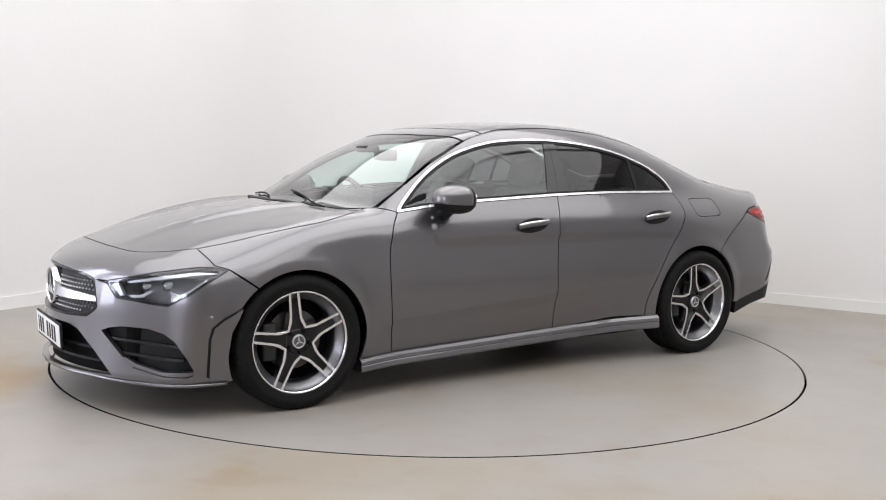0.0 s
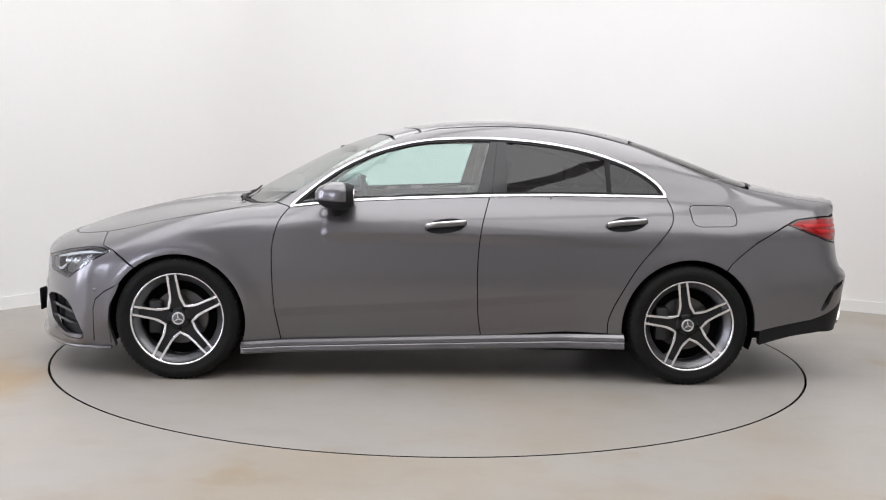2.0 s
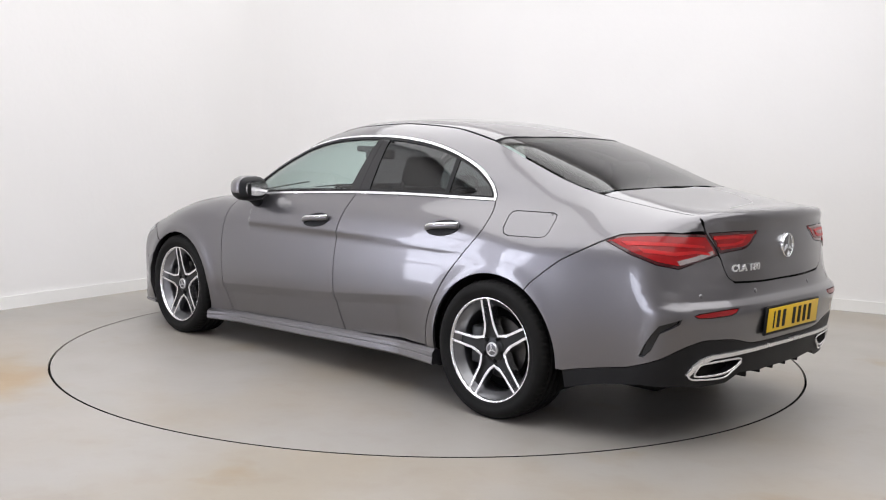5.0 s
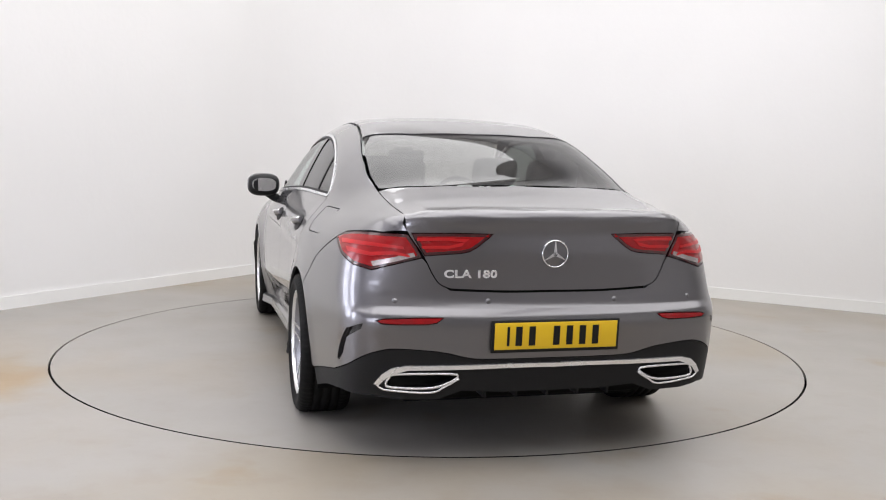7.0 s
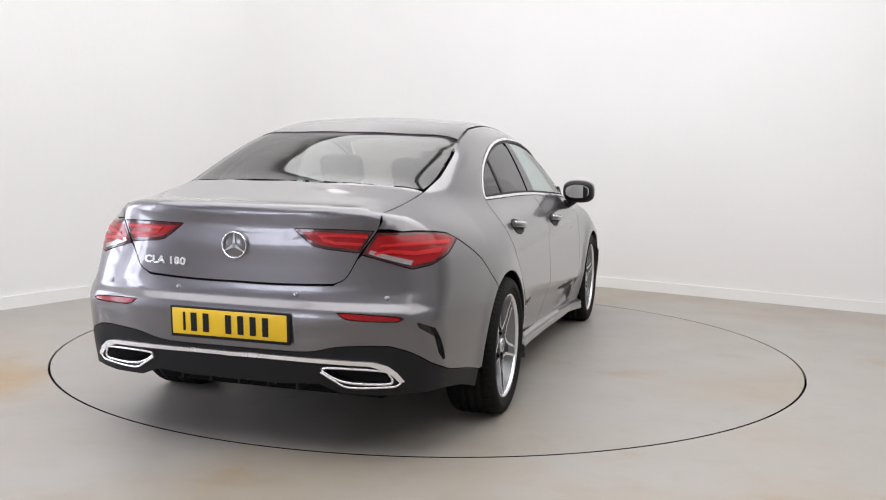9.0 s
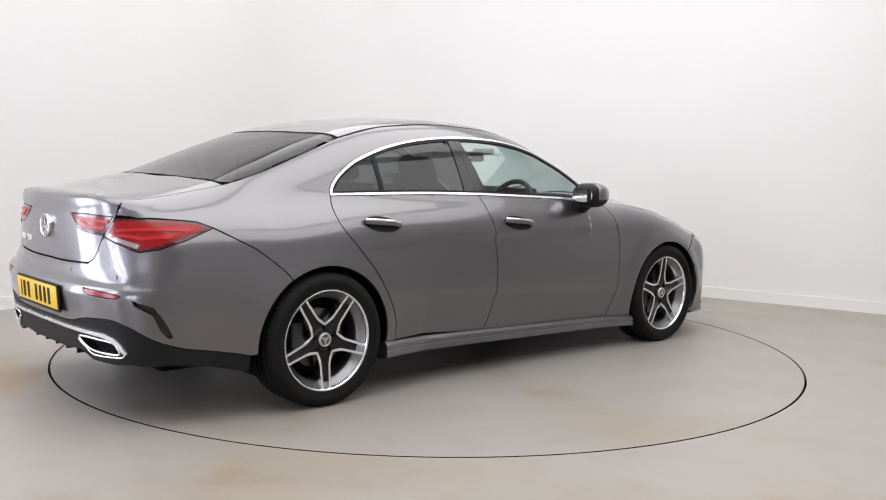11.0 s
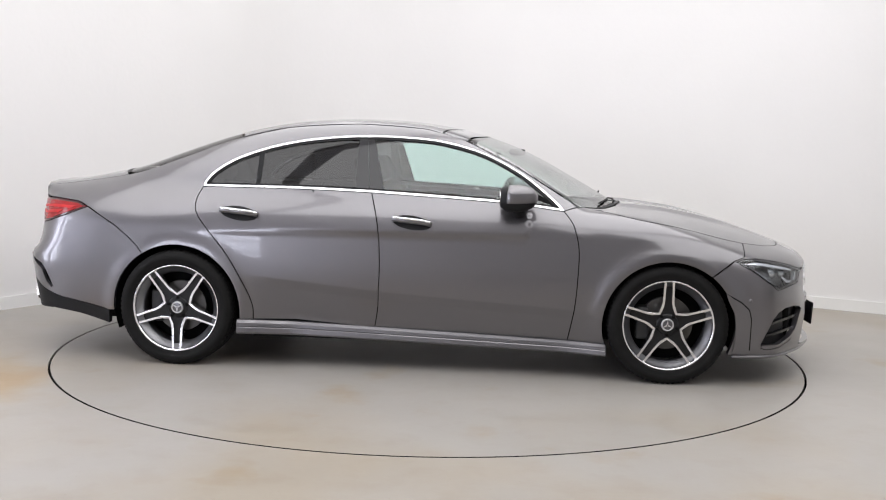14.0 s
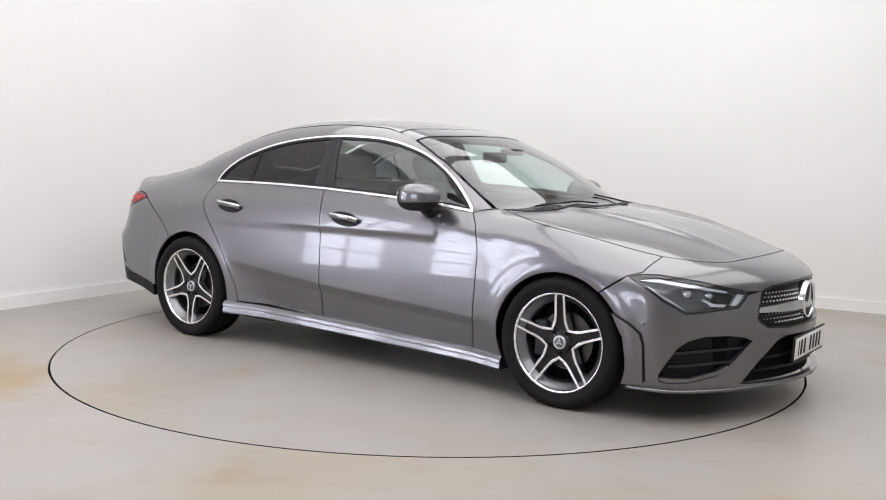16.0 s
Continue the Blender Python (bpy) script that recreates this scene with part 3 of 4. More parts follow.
    sd("pillar_trim", [clipped(-0.29, -0.325, -0.205, -0.287)], GLOSSBLACK, fdoor, gap=0.001, lift=-0.002, deep=0.01, uv=True)
    sd("pillar_trim", [clipped(-0.372, -0.376, -0.29, -0.325)], GLOSSBLACK, rdoor, gap=0.001, lift=-0.002, deep=0.01, uv=True)
    sd("window_glass", [clipped(-0.922, -0.915, -0.372, -0.376)], PRIVACY, rdoor, "dark privacy side glass", gap=0, lift=-0.006, deep=0, step=0.04, uv=True)
    sd("window_divider", [clipped(-0.946, -0.945, -0.922, -0.915)], BLACK, rdoor, gap=0, lift=-0.003, deep=0.01, uv=True)
    sd("quarter_glass", [clipped(-9, -9, -0.946, -0.945)], PRIVACY, rdoor, "small dark quarter light", gap=0, lift=-0.006, deep=0, step=0.04, uv=True)
    # sill skirt: a ledge that faces up, a flank and a turned-in foot
    k = -1 if flip else 1
    bm = bmesh.new()
    rows = []
    for x in np.linspace(1.035, -1.012, 42):
        top, foot = 0.2390 - 0.0335 * (x + 0.0), 0.1685 - 0.0265 * (x + 0.1)
        w0 = on_skin(S([(x, top + 0.012)]))[0][1]
        tall = top - foot
        prof = [(-0.012, 0.0), (0.006, -0.004), (0.021, -0.24 * tall), (0.024, -0.46 * tall), (0.019, -0.52 * tall), (0.022, -0.60 * tall), (0.026, -0.88 * tall), (0.020, -tall), (-0.16, -tall - 0.004)]
        rows.append([bm.verts.new((x, k * (w0 + dy), top + dz)) for dy, dz in prof])
    for p, q in zip(rows, rows[1:]):
        for i in range(len(p) - 1):
            bm.faces.new((p[i], p[i + 1], q[i + 1], q[i]))
    for r in (rows[0], rows[-1]):
        bm.faces.new(r)
    bmesh.ops.recalc_face_normals(bm, faces=bm.faces)
    part("side_skirt", bm, PAINT, car)
    return fdoor, rdoor


doors = {flip: add_side(flip) for flip in (False, True)}

# roof, screens, bonnet, boot lid
roof_half = [(0.20, 0.0), (0.17, 0.25), (0.09, 0.545), (0.0, 0.522), (-0.4, 0.505), (-0.8, 0.52), (-1.07, 0.549), (-1.15, 0.3), (-1.18, 0.0)]
skin("roof", "top", [mirrored(roof_half)], PAINT, car, uv=True, step=0.05)
head_half = [(0.355, 0.0), (0.325, 0.25), (0.235, 0.58), (0.10, 0.545), (0.18, 0.25), (0.205, 0.0)]
skin("windscreen_header", "top", [mirrored(head_half)], ROOFGLASS, car, uv=True, step=0.04)
screen_half = [(1.13, 0.0), (1.09, 0.35), (0.98, 0.62), (0.90, 0.71), (0.75, 0.692), (0.5, 0.632), (0.3, 0.587), (0.245, 0.57), (0.33, 0.25), (0.36, 0.0)]
skin("windscreen", "top", [mirrored(screen_half)], WIND, car, "clear windscreen glass", uv=True, step=0.05, lift=-0.003, deep=0)
rear_half = curve([(-1.19, 0.0), (-1.16, 0.3), (-1.085, 0.545)], 4) + curve([(-1.3, 0.577), (-1.55, 0.592), (-1.72, 0.584)], 4) + curve([(-1.76, 0.55), (-1.83, 0.3), (-1.86, 0.0)], 4)
skin("rear_window", "top", [mirrored(rear_half)], REARGLASS, car, "dark tinted rear window", uv=True, step=0.05, lift=-0.003, deep=0)
hood_half = curve(HOOD_FRONT, 4) + curve(HOOD_SIDE[::-1], 4)[1:] + [(1.02, 0.62), (1.13, 0.35), (1.165, 0.0)]
skin("bonnet", "top", [mirrored(hood_half)], PAINT, car, uv=True, step=0.035)
LID_SIDE = [(0.578, 0.987), (0.571, 0.925), (0.512, 0.832), (0.479, 0.766), (0.452, 0.727), (0.41, 0.708)]
lid_half = laid("rear", Tt([(-1.872, 0.0), (-1.842, 0.3), (-1.775, 0.55)]) + Tt([(-1.76, 0.590), (-1.86, 0.590), (-1.96, 0.588), (-2.06, 0.583), (-2.12, 0.580), (-2.175, 0.577)]) + Rr(curve(LID_SIDE, 4)) + Rr([(0.2, 0.70), (0.0, 0.70)]))
lid_half[0], lid_half[-1] = (0.0, lid_half[0][1]), (0.0, lid_half[-1][1])
LAMP_IN = [(0.556, 0.918), (0.4, 0.922), (0.245, 0.920), (0.306, 0.871), (0.335, 0.853), (0.37, 0.845), (0.507, 0.833)]
lamp_in = laid("rear", Rr(LAMP_IN))
lid = skin("boot_lid", "rear", [mirrored_az(lid_half), lamp_in, [(-u, v) for u, v in lamp_in]], PAINT, car, uv=True, step=0.03, gap=0.0018)


WEBBLACK = material("dark_spoke_paint", (0.008, 0.008, 0.009), 0.35, 0.0, 0.15, spec=0.25)
DISH = material("silver_grey_dish", (0.21, 0.21, 0.22), 0.32, 0.9, 0.3, 0.04)
IRON = material("dark_caliper_iron", (0.03, 0.03, 0.031), 0.5, 0.4)


# wheels
def wheel(x, side, turn):
    w = new("wheel")
    w.parent = car
    w.location = (x, 0.79 * side, 0.322)
    w.rotation_euler = (0, 0, 0 if side > 0 else math.pi)
    tyre = [(0.236, -0.10), (0.25, -0.113), (0.285, -0.119), (0.31, -0.113), (0.322, -0.098), (0.3255, -0.085), (0.3265, -0.072)]
    for g in (-0.058, -0.02, 0.02, 0.058):
        tyre += [(0.3265, g - 0.006), (0.319, g - 0.004), (0.319, g + 0.004), (0.3265, g + 0.006)]
    tyre += [(0.3265, 0.072), (0.3255, 0.085), (0.322, 0.098), (0.312, 0.112), (0.30, 0.116), (0.297, 0.119), (0.275, 0.119), (0.272, 0.1165), (0.255, 0.114), (0.243, 0.108), (0.236, 0.10)]
    rubber = lathe(tyre, 216)
    for v in rubber.verts:
        r = math.hypot(v.co.x, v.co.z)
        step = round(math.atan2(v.co.z, v.co.x) / (2 * math.pi) * 216) % 3
        if step == 0 and r > 0.321 and abs(v.co.y) > 0.06:
            k = (r - 0.006) / r
            v.co.x, v.co.z = v.co.x * k, v.co.z * k
    part("tyre", rubber, RUBBER, w, "black road tyre")
    part("rim_lip", lathe([(0.232, 0.06), (0.234, 0.095), (0.238, 0.107), (0.2455, 0.109), (0.2465, 0.104), (0.244, 0.095)], 72), RIM, w)
    part("rim_barrel", lathe([(0.2375, 0.10), (0.225, 0.078), (0.204, 0.062), (0.200, 0.05), (0.206, -0.03), (0.225, -0.10), (0.236, -0.104)], 64), DISH, w)
    part("brake_disc", lathe([(0.06, 0.012), (0.145, 0.012), (0.145, -0.012), (0.06, -0.012)], 48, smooth=False), DISC, w)
    part("brake_shield", lathe([(0.02, -0.03), (0.206, -0.03), (0.206, -0.036)], 40), DARK, w)
    cal = box(0.13, 0.0, 0.0, 0.07, 0.09, 0.18, 0.012)
    part("brake_caliper", cal, IRON, w)
    part("hub_carrier", lathe([(0.001, 0.073), (0.050, 0.073), (0.062, 0.066), (0.066, 0.0)], 40), WEBBLACK, w)
    # twin spokes
    for k in range(5):
        a = radians(turn + 72 * k)
        rot = Matrix.Rotation(a, 4, "Y")
        web = prism([(-0.017, 0.236), (0.017, 0.236), (0.021, 0.115), (0.039, 0.054), (0.0, 0.03), (-0.039, 0.054), (-0.021, 0.115)], 0.04, 0.066)
        bmesh.ops.transform(web, matrix=rot, verts=web.verts)
        part("spoke_web", web, WEBBLACK, w)
        bars = bmesh.new()
        for sx in (-1, 1):
            out = [(0.0152, 0.2385), (0.0270, 0.2385), (0.0310, 0.125), (0.0350, 0.105), (0.0480, 0.0661), (0.0405, 0.0557), (0.0235, 0.095), (0.0195, 0.12)]
            ys = [0.096, 0.096, 0.084, 0.082, 0.080, 0.080, 0.082, 0.084]
            front = [bars.verts.new((sx * px, y, pz)) for (px, pz), y in zip(out, ys)]
            back = [bars.verts.new((sx * px, y - 0.045, pz)) for (px, pz), y in zip(out, ys)]
            bars.faces.new(front), bars.faces.new(back[::-1])
            for i in range(8):
                bars.faces.new((front[i], back[i], back[(i + 1) % 8], front[(i + 1) % 8])).material_index = 1
        bmesh.ops.recalc_face_normals(bars, faces=bars.faces)
        bmesh.ops.transform(bars, matrix=rot, verts=bars.verts)
        sp = part("spoke", bars, RIM, w)
        sp.data.materials.append(RIMGREY)
        nut = lathe([(0.001, 0.078), (0.008, 0.078), (0.010, 0.072), (0.010, 0.05)], 8)
        bmesh.ops.transform(nut, matrix=Matrix.Rotation(a + radians(36), 4, "Y") @ Matrix.Translation((0, 0, 0.055)), verts=nut.verts)
        part("wheel_bolt", nut, DARK, w)
    cap = part("centre_cap", lathe([(0.001, 0.084), (0.026, 0.084), (0.034, 0.081), (0.036, 0.07)], 32), RIMGREY, w)
    part("cap_ring", lathe([(0.026, 0.0845), (0.028, 0.087), (0.0325, 0.0865), (0.0345, 0.08)], 32), SILVER, cap)
    for k in range(3):
        s = prism([(-0.0045, 0.003), (0.0045, 0.003), (0.001, 0.026), (-0.001, 0.026)], 0.083, 0.0868)
        bmesh.ops.transform(s, matrix=Matrix.Rotation(radians(turn + 120 * k), 4, "Y"), verts=s.verts)
        part("cap_emblem", s, SILVER, cap)
    return w


TURNS = {(1, 1): 8, (-1, 1): 10, (1, -1): 0, (-1, -1): 180}
for ax in (1, -1):
    for sd in (1, -1):
        wheel(1.3645 * ax, sd, TURNS[(ax, sd)])
        liner = lathe([(0.375, 0.42), (0.375, 0.84)], 32, a0=radians(-20), a1=radians(200))
        bmesh.ops.transform(liner, matrix=Matrix.Translation((1.3645 * ax, 0, 0.314)) @ Matrix.Diagonal((1, sd, 1, 1)), verts=liner.verts)
        part("arch_liner", liner, DARK, car)
        wall = prism([(1.3645 * ax + 0.4 * math.cos(t), max(0.2, 0.314 + 0.4 * math.sin(t))) for t in [math.pi * k / 16 for k in range(17)]] , 0.40 * sd, 0.42 * sd)
        part("arch_wall", wall, DARK, car)


# ---- front end ----
def both(name, how, loop, mat, parent, label="", **k):
    """The same panel on both sides, from the loop with y >= 0."""
    uv = laid(how, loop)
    return [skin(name, how, [uv], mat, parent, label, uv=True, **k), skin(name, how, [uv], mat, parent, label, uv=True, flip=True, **k)]


def middle(half):
    half = list(half)
    half[0], half[-1] = (0.0, half[0][1]), (0.0, half[-1][1])
    return mirrored_az(half)


HEAD = S([(1.712, 0.675), (1.757, 0.689), (1.83, 0.690), (1.98, 0.664)]) + Ff([(0.59, 0.634), (0.494, 0.612), (0.42, 0.611), (0.50, 0.597), (0.553, 0.540), (0.66, 0.530), (0.735, 0.521)]) + S([(1.96, 0.519), (1.875, 0.576), (1.80, 0.628)])
INTAKE = Ff([(0.485, 0.380), (0.53, 0.398), (0.60, 0.410), (0.705, 0.410)]) + S([(1.975, 0.392), (1.94, 0.36), (1.897, 0.285), (1.870, 0.232), (1.872, 0.207), (1.90, 0.200)]) + Ff([(0.775, 0.204), (0.655, 0.230), (0.62, 0.255)])
GRILLE = Ff([(0.0, 0.645), (0.17, 0.642), (0.35, 0.630), (0.41, 0.615), (0.425, 0.60), (0.452, 0.52), (0.458, 0.485), (0.44, 0.465), (0.39, 0.435), (0.22, 0.425), (0.0, 0.425)])
LOWER = Ff([(0.0, 0.385), (0.25, 0.385), (0.33, 0.367), (0.45, 0.28), (0.55, 0.185), (0.44, 0.182), (0.0, 0.182)])
front_half = laid("front", Tt(curve(HOOD_FRONT, 4)) + CORNER_SEAM + S([(1.762, 0.698), (1.703, 0.6785)]) + S(arch(1.3645, 51.7, -25, 0.354, 14)) + S([(1.70, 0.168), (1.9, 0.17)]) + Ff([(0.6, 0.17), (0.0, 0.17)]))
head_uv, intake_uv = laid("front", HEAD), laid("front", INTAKE)
flip_az = lambda lp: [(-u, v) for u, v in lp]
grille_uv, lower_uv = middle(laid("front", GRILLE)), middle(laid("front", LOWER))
bumper = skin("front_bumper", "front", [middle(front_half), head_uv, flip_az(head_uv), intake_uv, flip_az(intake_uv), grille_uv, lower_uv], PAINT, car, uv=True, gap=0.002, step=0.025, deep=0.03)
# headlamps
for flip in (False, True):
    lamp = skin("headlamp", "front", [head_uv], LAMPDARK, car, "clear headlamp with dark surround and bright light guides", uv=True, lift=-0.05, deep=0, flip=flip, gap=-0.004)
    skin("lens", "front", [head_uv], CLEAR, lamp, uv=True, lift=-0.001, deep=0.0, gap=0.002, flip=flip)
    edge = fine([tuple(q) for q in head_uv], 0.02)
    skin("bezel", "front", [[tuple(v) for v in inset(edge, 0.001)], [tuple(v) for v in inset(edge, 0.010)]], GLOSSBLACK, lamp, uv=True, lift=-0.003, deep=0.045, gap=0, flip=flip, step=0.02)
    strip = S([(1.755, 0.667), (1.84, 0.675), (1.98, 0.648)]) + Ff([(0.595, 0.618), (0.597, 0.609)]) + S([(1.97, 0.637), (1.84, 0.662)])
    skin("light_guide", "front", [laid("front", strip)], LAMPWHITE, lamp, "white daytime running light guide", uv=True, lift=-0.008, deep=0.01, gap=0, flip=flip, step=0.02)
    inner = Ff([(0.505, 0.598), (0.545, 0.604), (0.585, 0.552), (0.562, 0.549)])
    skin("reflector", "front", [laid("front", inner)], LAMPWHITE, lamp, uv=True, lift=-0.012, deep=0.02, gap=0, flip=flip, step=0.02)
    hook = Ff([(0.60, 0.556), (0.66, 0.561), (0.70, 0.585), (0.712, 0.582), (0.672, 0.550), (0.62, 0.544)])
    skin("light_guide", "front", [laid("front", hook)], LAMPWHITE, lamp, uv=True, lift=-0.014, deep=0.008, gap=0, flip=flip, step=0.02)
    low = S([(1.80, 0.640), (1.87, 0.592), (1.945, 0.540), (1.957, 0.540), (1.875, 0.600), (1.81, 0.642)])
    skin("light_guide", "front", [laid("front", low)], LAMPWHITE, lamp, uv=True, lift=-0.012, deep=0.01, gap=0, flip=flip, step=0.02)
    sg = -1 if flip else 1
    for cx, cy, cz, r in ((1.93, 0.70, 0.60, 0.030), (2.0, 0.62, 0.592, 0.026)):
        pr = lathe([(0.001, 0.030), (r * 0.7, 0.024), (r, 0.006), (r * 1.12, 0.0), (r * 1.12, -0.02)], 24)
        bmesh.ops.transform(pr, matrix=Matrix.Translation((cx, sg * cy, cz)) @ Matrix.Rotation(radians(-55 * sg), 4, "Z") @ Matrix.Diagonal((1, 1, 1, 1)), verts=pr.verts)
        bmesh.ops.rotate(pr, verts=pr.verts, cent=(cx, sg * cy, cz), matrix=Matrix.Rotation(radians(0 if not flip else 180), 3, "Z"))
        part("projector", pr, LAMPGREY, lamp)
    # side intake
    vent = skin("side_intake", "front", [intake_uv], BLACK, car, "black air intake with horizontal fins", uv=True, lift=-0.045, deep=0, gap=-0.006, flip=flip)
    for z0, k in ((0.345, 0), (0.285, 1)):
        fin = Ff([(0.52 + 0.05 * k, z0 + 0.010), (0.70, z0 + 0.006)]) + S([(1.93 - 0.02 * k, z0 - 0.004), (1.93 - 0.02 * k, z0 - 0.016)]) + Ff([(0.70, z0 - 0.008), (0.53 + 0.05 * k, z0 - 0.002)])
        skin("fin", "front", [laid("front", fin)], GLOSSBLACK, vent, uv=True, lift=-0.016, deep=0.03, gap=0, flip=flip, step=0.03)
    skin("intake_blade", "front", [laid("front", Ff([(0.60, 0.255), (0.655, 0.232), (0.775, 0.206)]) + S([(1.90, 0.203), (1.873, 0.21), (1.872, 0.224)]) + Ff([(0.77, 0.222), (0.66, 0.25), (0.61, 0.275)]))], PAINT, car, uv=True, lift=0.002, deep=0.03, gap=0, flip=flip, step=0.025)
    # flare ahead of the front arch
    flare = S([(1.66, 0.506), (1.735, 0.461), (1.783, 0.42), (1.797, 0.37), (1.80, 0.188), (1.715, 0.188), (1.724, 0.30), (1.712, 0.40), (1.68, 0.46)])
    skin("arch_flare", "side", [laid("side", flare)], PAINT, car, uv=True, lift=0.012, deep=0.02, gap=0, flip=flip, step=0.02)
    # black strip laid on the panel paints the shadow line beside the flare
    shadow_loop = S([(1.66, 0.512), (1.742, 0.468), (1.793, 0.424), (1.808, 0.37), (1.811, 0.196), (1.798, 0.196), (1.795, 0.37), (1.780, 0.418), (1.732, 0.458)])
    skin("flare_shadow", "side", [laid("side", shadow_loop)], BLACK, car, uv=True, lift=0.0025, deep=0.006, gap=0, flip=flip, step=0.02)
    # splitter lip
    lip = [on_skin([q])[0] for q in S([(1.72, 0.178), (1.8, 0.178), (1.9, 0.178), (2.0, 0.178)]) + Ff([(0.6, 0.178), (0.45, 0.178), (0.3, 0.178), (0.15, 0.178), (0.0, 0.178)])]
    pts = [(p[0] - 0.004 - 0.004 * (i > 3), sg * (p[1] - 0.006), 0.160 + 0.005 * (i > 4)) for i, p in enumerate(lip)]
    part("splitter", tube(curve(pts, 3), 0.013, 10, 0.75), PAINT, car)
    for q in S([(1.797, 0.469)]):
        p = on_skin([q])[0]
        n = slope_of(np.array([p]))[0]
        dot = lathe([(0.001, 0.002), (0.010, 0.002), (0.0115, -0.002)], 20)
        m = Vector((n[0], n[1] * sg, n[2])).to_track_quat("Y", "Z").to_matrix().to_4x4()
        bmesh.ops.transform(dot, matrix=Matrix.Translation((p[0], p[1] * sg, p[2])) @ m, verts=dot.verts)
        part("parking_sensor", dot, PAINT, car)

# grille
grille = skin("grille", "front", [grille_uv], BLACK, car, "black grille with a field of bright studs", uv=True, lift=-0.026, deep=0, gap=-0.004)
edge = fine([tuple(q) for q in grille_uv], 0.02)
skin("grille_frame", "front", [[tuple(v) for v in inset(edge, 0.0)], [tuple(v) for v in inset(edge, 0.007)]], GLOSSBLACK, grille, uv=True, lift=-0.001, deep=0.04, gap=0, step=0.02)
grille_in = [inset(edge, 0.02)]
studs, stud_n = [], []
uvs = np.array([(0.0225 * i + 0.01125 * (j % 2), v) for j, v in enumerate(np.arange(-0.1, 0.3, 0.0185)) for i in range(-26, 27)])
uvs = uvs[inside(grille_in, uvs)]
pp = from_uv("front", uvs)
nn = slope_of(pp)
pp = pp - nn * 0.022
keep = (np.abs(pp[:, 2] - 0.522) > 0.024) & (np.hypot(pp[:, 1], pp[:, 2] - 0.537) > 0.10)
sv, sf = [], []
for p, n in zip(pp[keep], nn[keep]):
    k = len(sv)
    u = np.cross(n, (0, 0, 1.0))
    u /= np.linalg.norm(u)
    v = np.cross(u, n)
    sv += [p + 0.0054 * u, p + 0.0054 * v, p - 0.0054 * u, p - 0.0054 * v, p + n * 0.008]
    sf += [[k, k + 1, k + 4], [k + 1, k + 2, k + 4], [k + 2, k + 3, k + 4], [k + 3, k, k + 4]]
tagged(part("studs", raw_mesh("studs", sv, sf), SILVER, grille, "small bright grille studs"), kind="stuff")
bar = laid("front", Ff([(0.0, 0.548), (0.22, 0.545), (0.442, 0.533), (0.446, 0.51), (0.22, 0.502), (0.0, 0.500)]))
skin("grille_bar", "front", [middle(bar)], SILVER, grille, "satin silver grille bar", uv=True, lift=-0.008, deep=0.03, gap=0, step=0.03)


def roundel(name, x, z, r, facing, parent, depth, back):
    """A ring with three tapered arms, facing ahead (+1) or back (-1)."""
    m = Matrix.Translation((x, 0, z)) @ Matrix.Rotation(radians(-90 * facing), 4, "Z")
    disc = lathe([(0.001, 0.004), (r * 0.9, 0.004), (r * 0.98, 0.0), (r * 0.98, -depth)], 40)
    bmesh.ops.transform(disc, matrix=m, verts=disc.verts)
    b = part(name, disc, back, parent, "round badge with a bright ring and three arms")
    ring = lathe([(r * 0.86, 0.003), (r * 0.88, 0.009), (r * 0.93, 0.012), (r * 0.98, 0.009), (r, 0.0), (r, -depth)], 48)
    bmesh.ops.transform(ring, matrix=m, verts=ring.verts)
    part("ring", ring, CHROME, b)
    for k in range(3):
        s = prism([(-r * 0.15, -r * 0.09), (0.0, -r * 0.17), (r * 0.15, -r * 0.09), (r * 0.025, r * 0.88), (-r * 0.025, r * 0.88)], 0.002, 0.010)
        bmesh.ops.transform(s, matrix=m @ Matrix.Rotation(radians(120 * k), 4, "Y"), verts=s.verts)
        part("arm", s, CHROME, b)
    return b


roundel("front_badge", 2.284, 0.537, 0.094, 1, car, 0.04, BLACK)
lower = skin("lower_intake", "front", [lower_uv], DARK, car, "dark lower air intake", uv=True, lift=-0.05, deep=0, gap=-0.006)
for z0 in (0.235, 0.29):
    slat = laid("front", Ff([(0.0, z0 + 0.006), (0.30, z0 + 0.006), (0.46 - (z0 - 0.235), z0 + 0.004), (0.46 - (z0 - 0.235), z0 - 0.006), (0.30, z0 - 0.006), (0.0, z0 - 0.006)]))
    skin("slat", "front", [middle(slat)], BLACK, lower, uv=True, lift=-0.03, deep=0.02, gap=0, step=0.04)


def plate(name, x, z, facing, tilt, face, label):
    """A number plate with plain bars for its writing."""
    m = Matrix.Translation((x, 0, z)) @ Matrix.Rotation(radians(90 * facing), 4, "Z") @ Matrix.Rotation(radians(tilt), 4, "X")
    b = part(name, box(0, 0, 0, 0.528, 0.012, 0.128, 0.004, 2, m), BLACK, car, label)
    part("plate_face", box(0, -0.0075, 0.003, 0.505, 0.004, 0.106, 0.0018, 2, m), face, b)
    x0 = -0.205
    for i in range(7):
        w = 0.014 if i == 0 else 0.036
        part("bar", box(x0 + w / 2, -0.0105, 0.003, w * 0.72, 0.002, 0.076, 0, 1, m), BLACK, b)
        x0 += w + 0.018 + (0.046 if i == 2 else 0)
    return b


plate("front_number_plate", 2.300, 0.318, 1, 3, WHITE, "white number plate with dark bars")

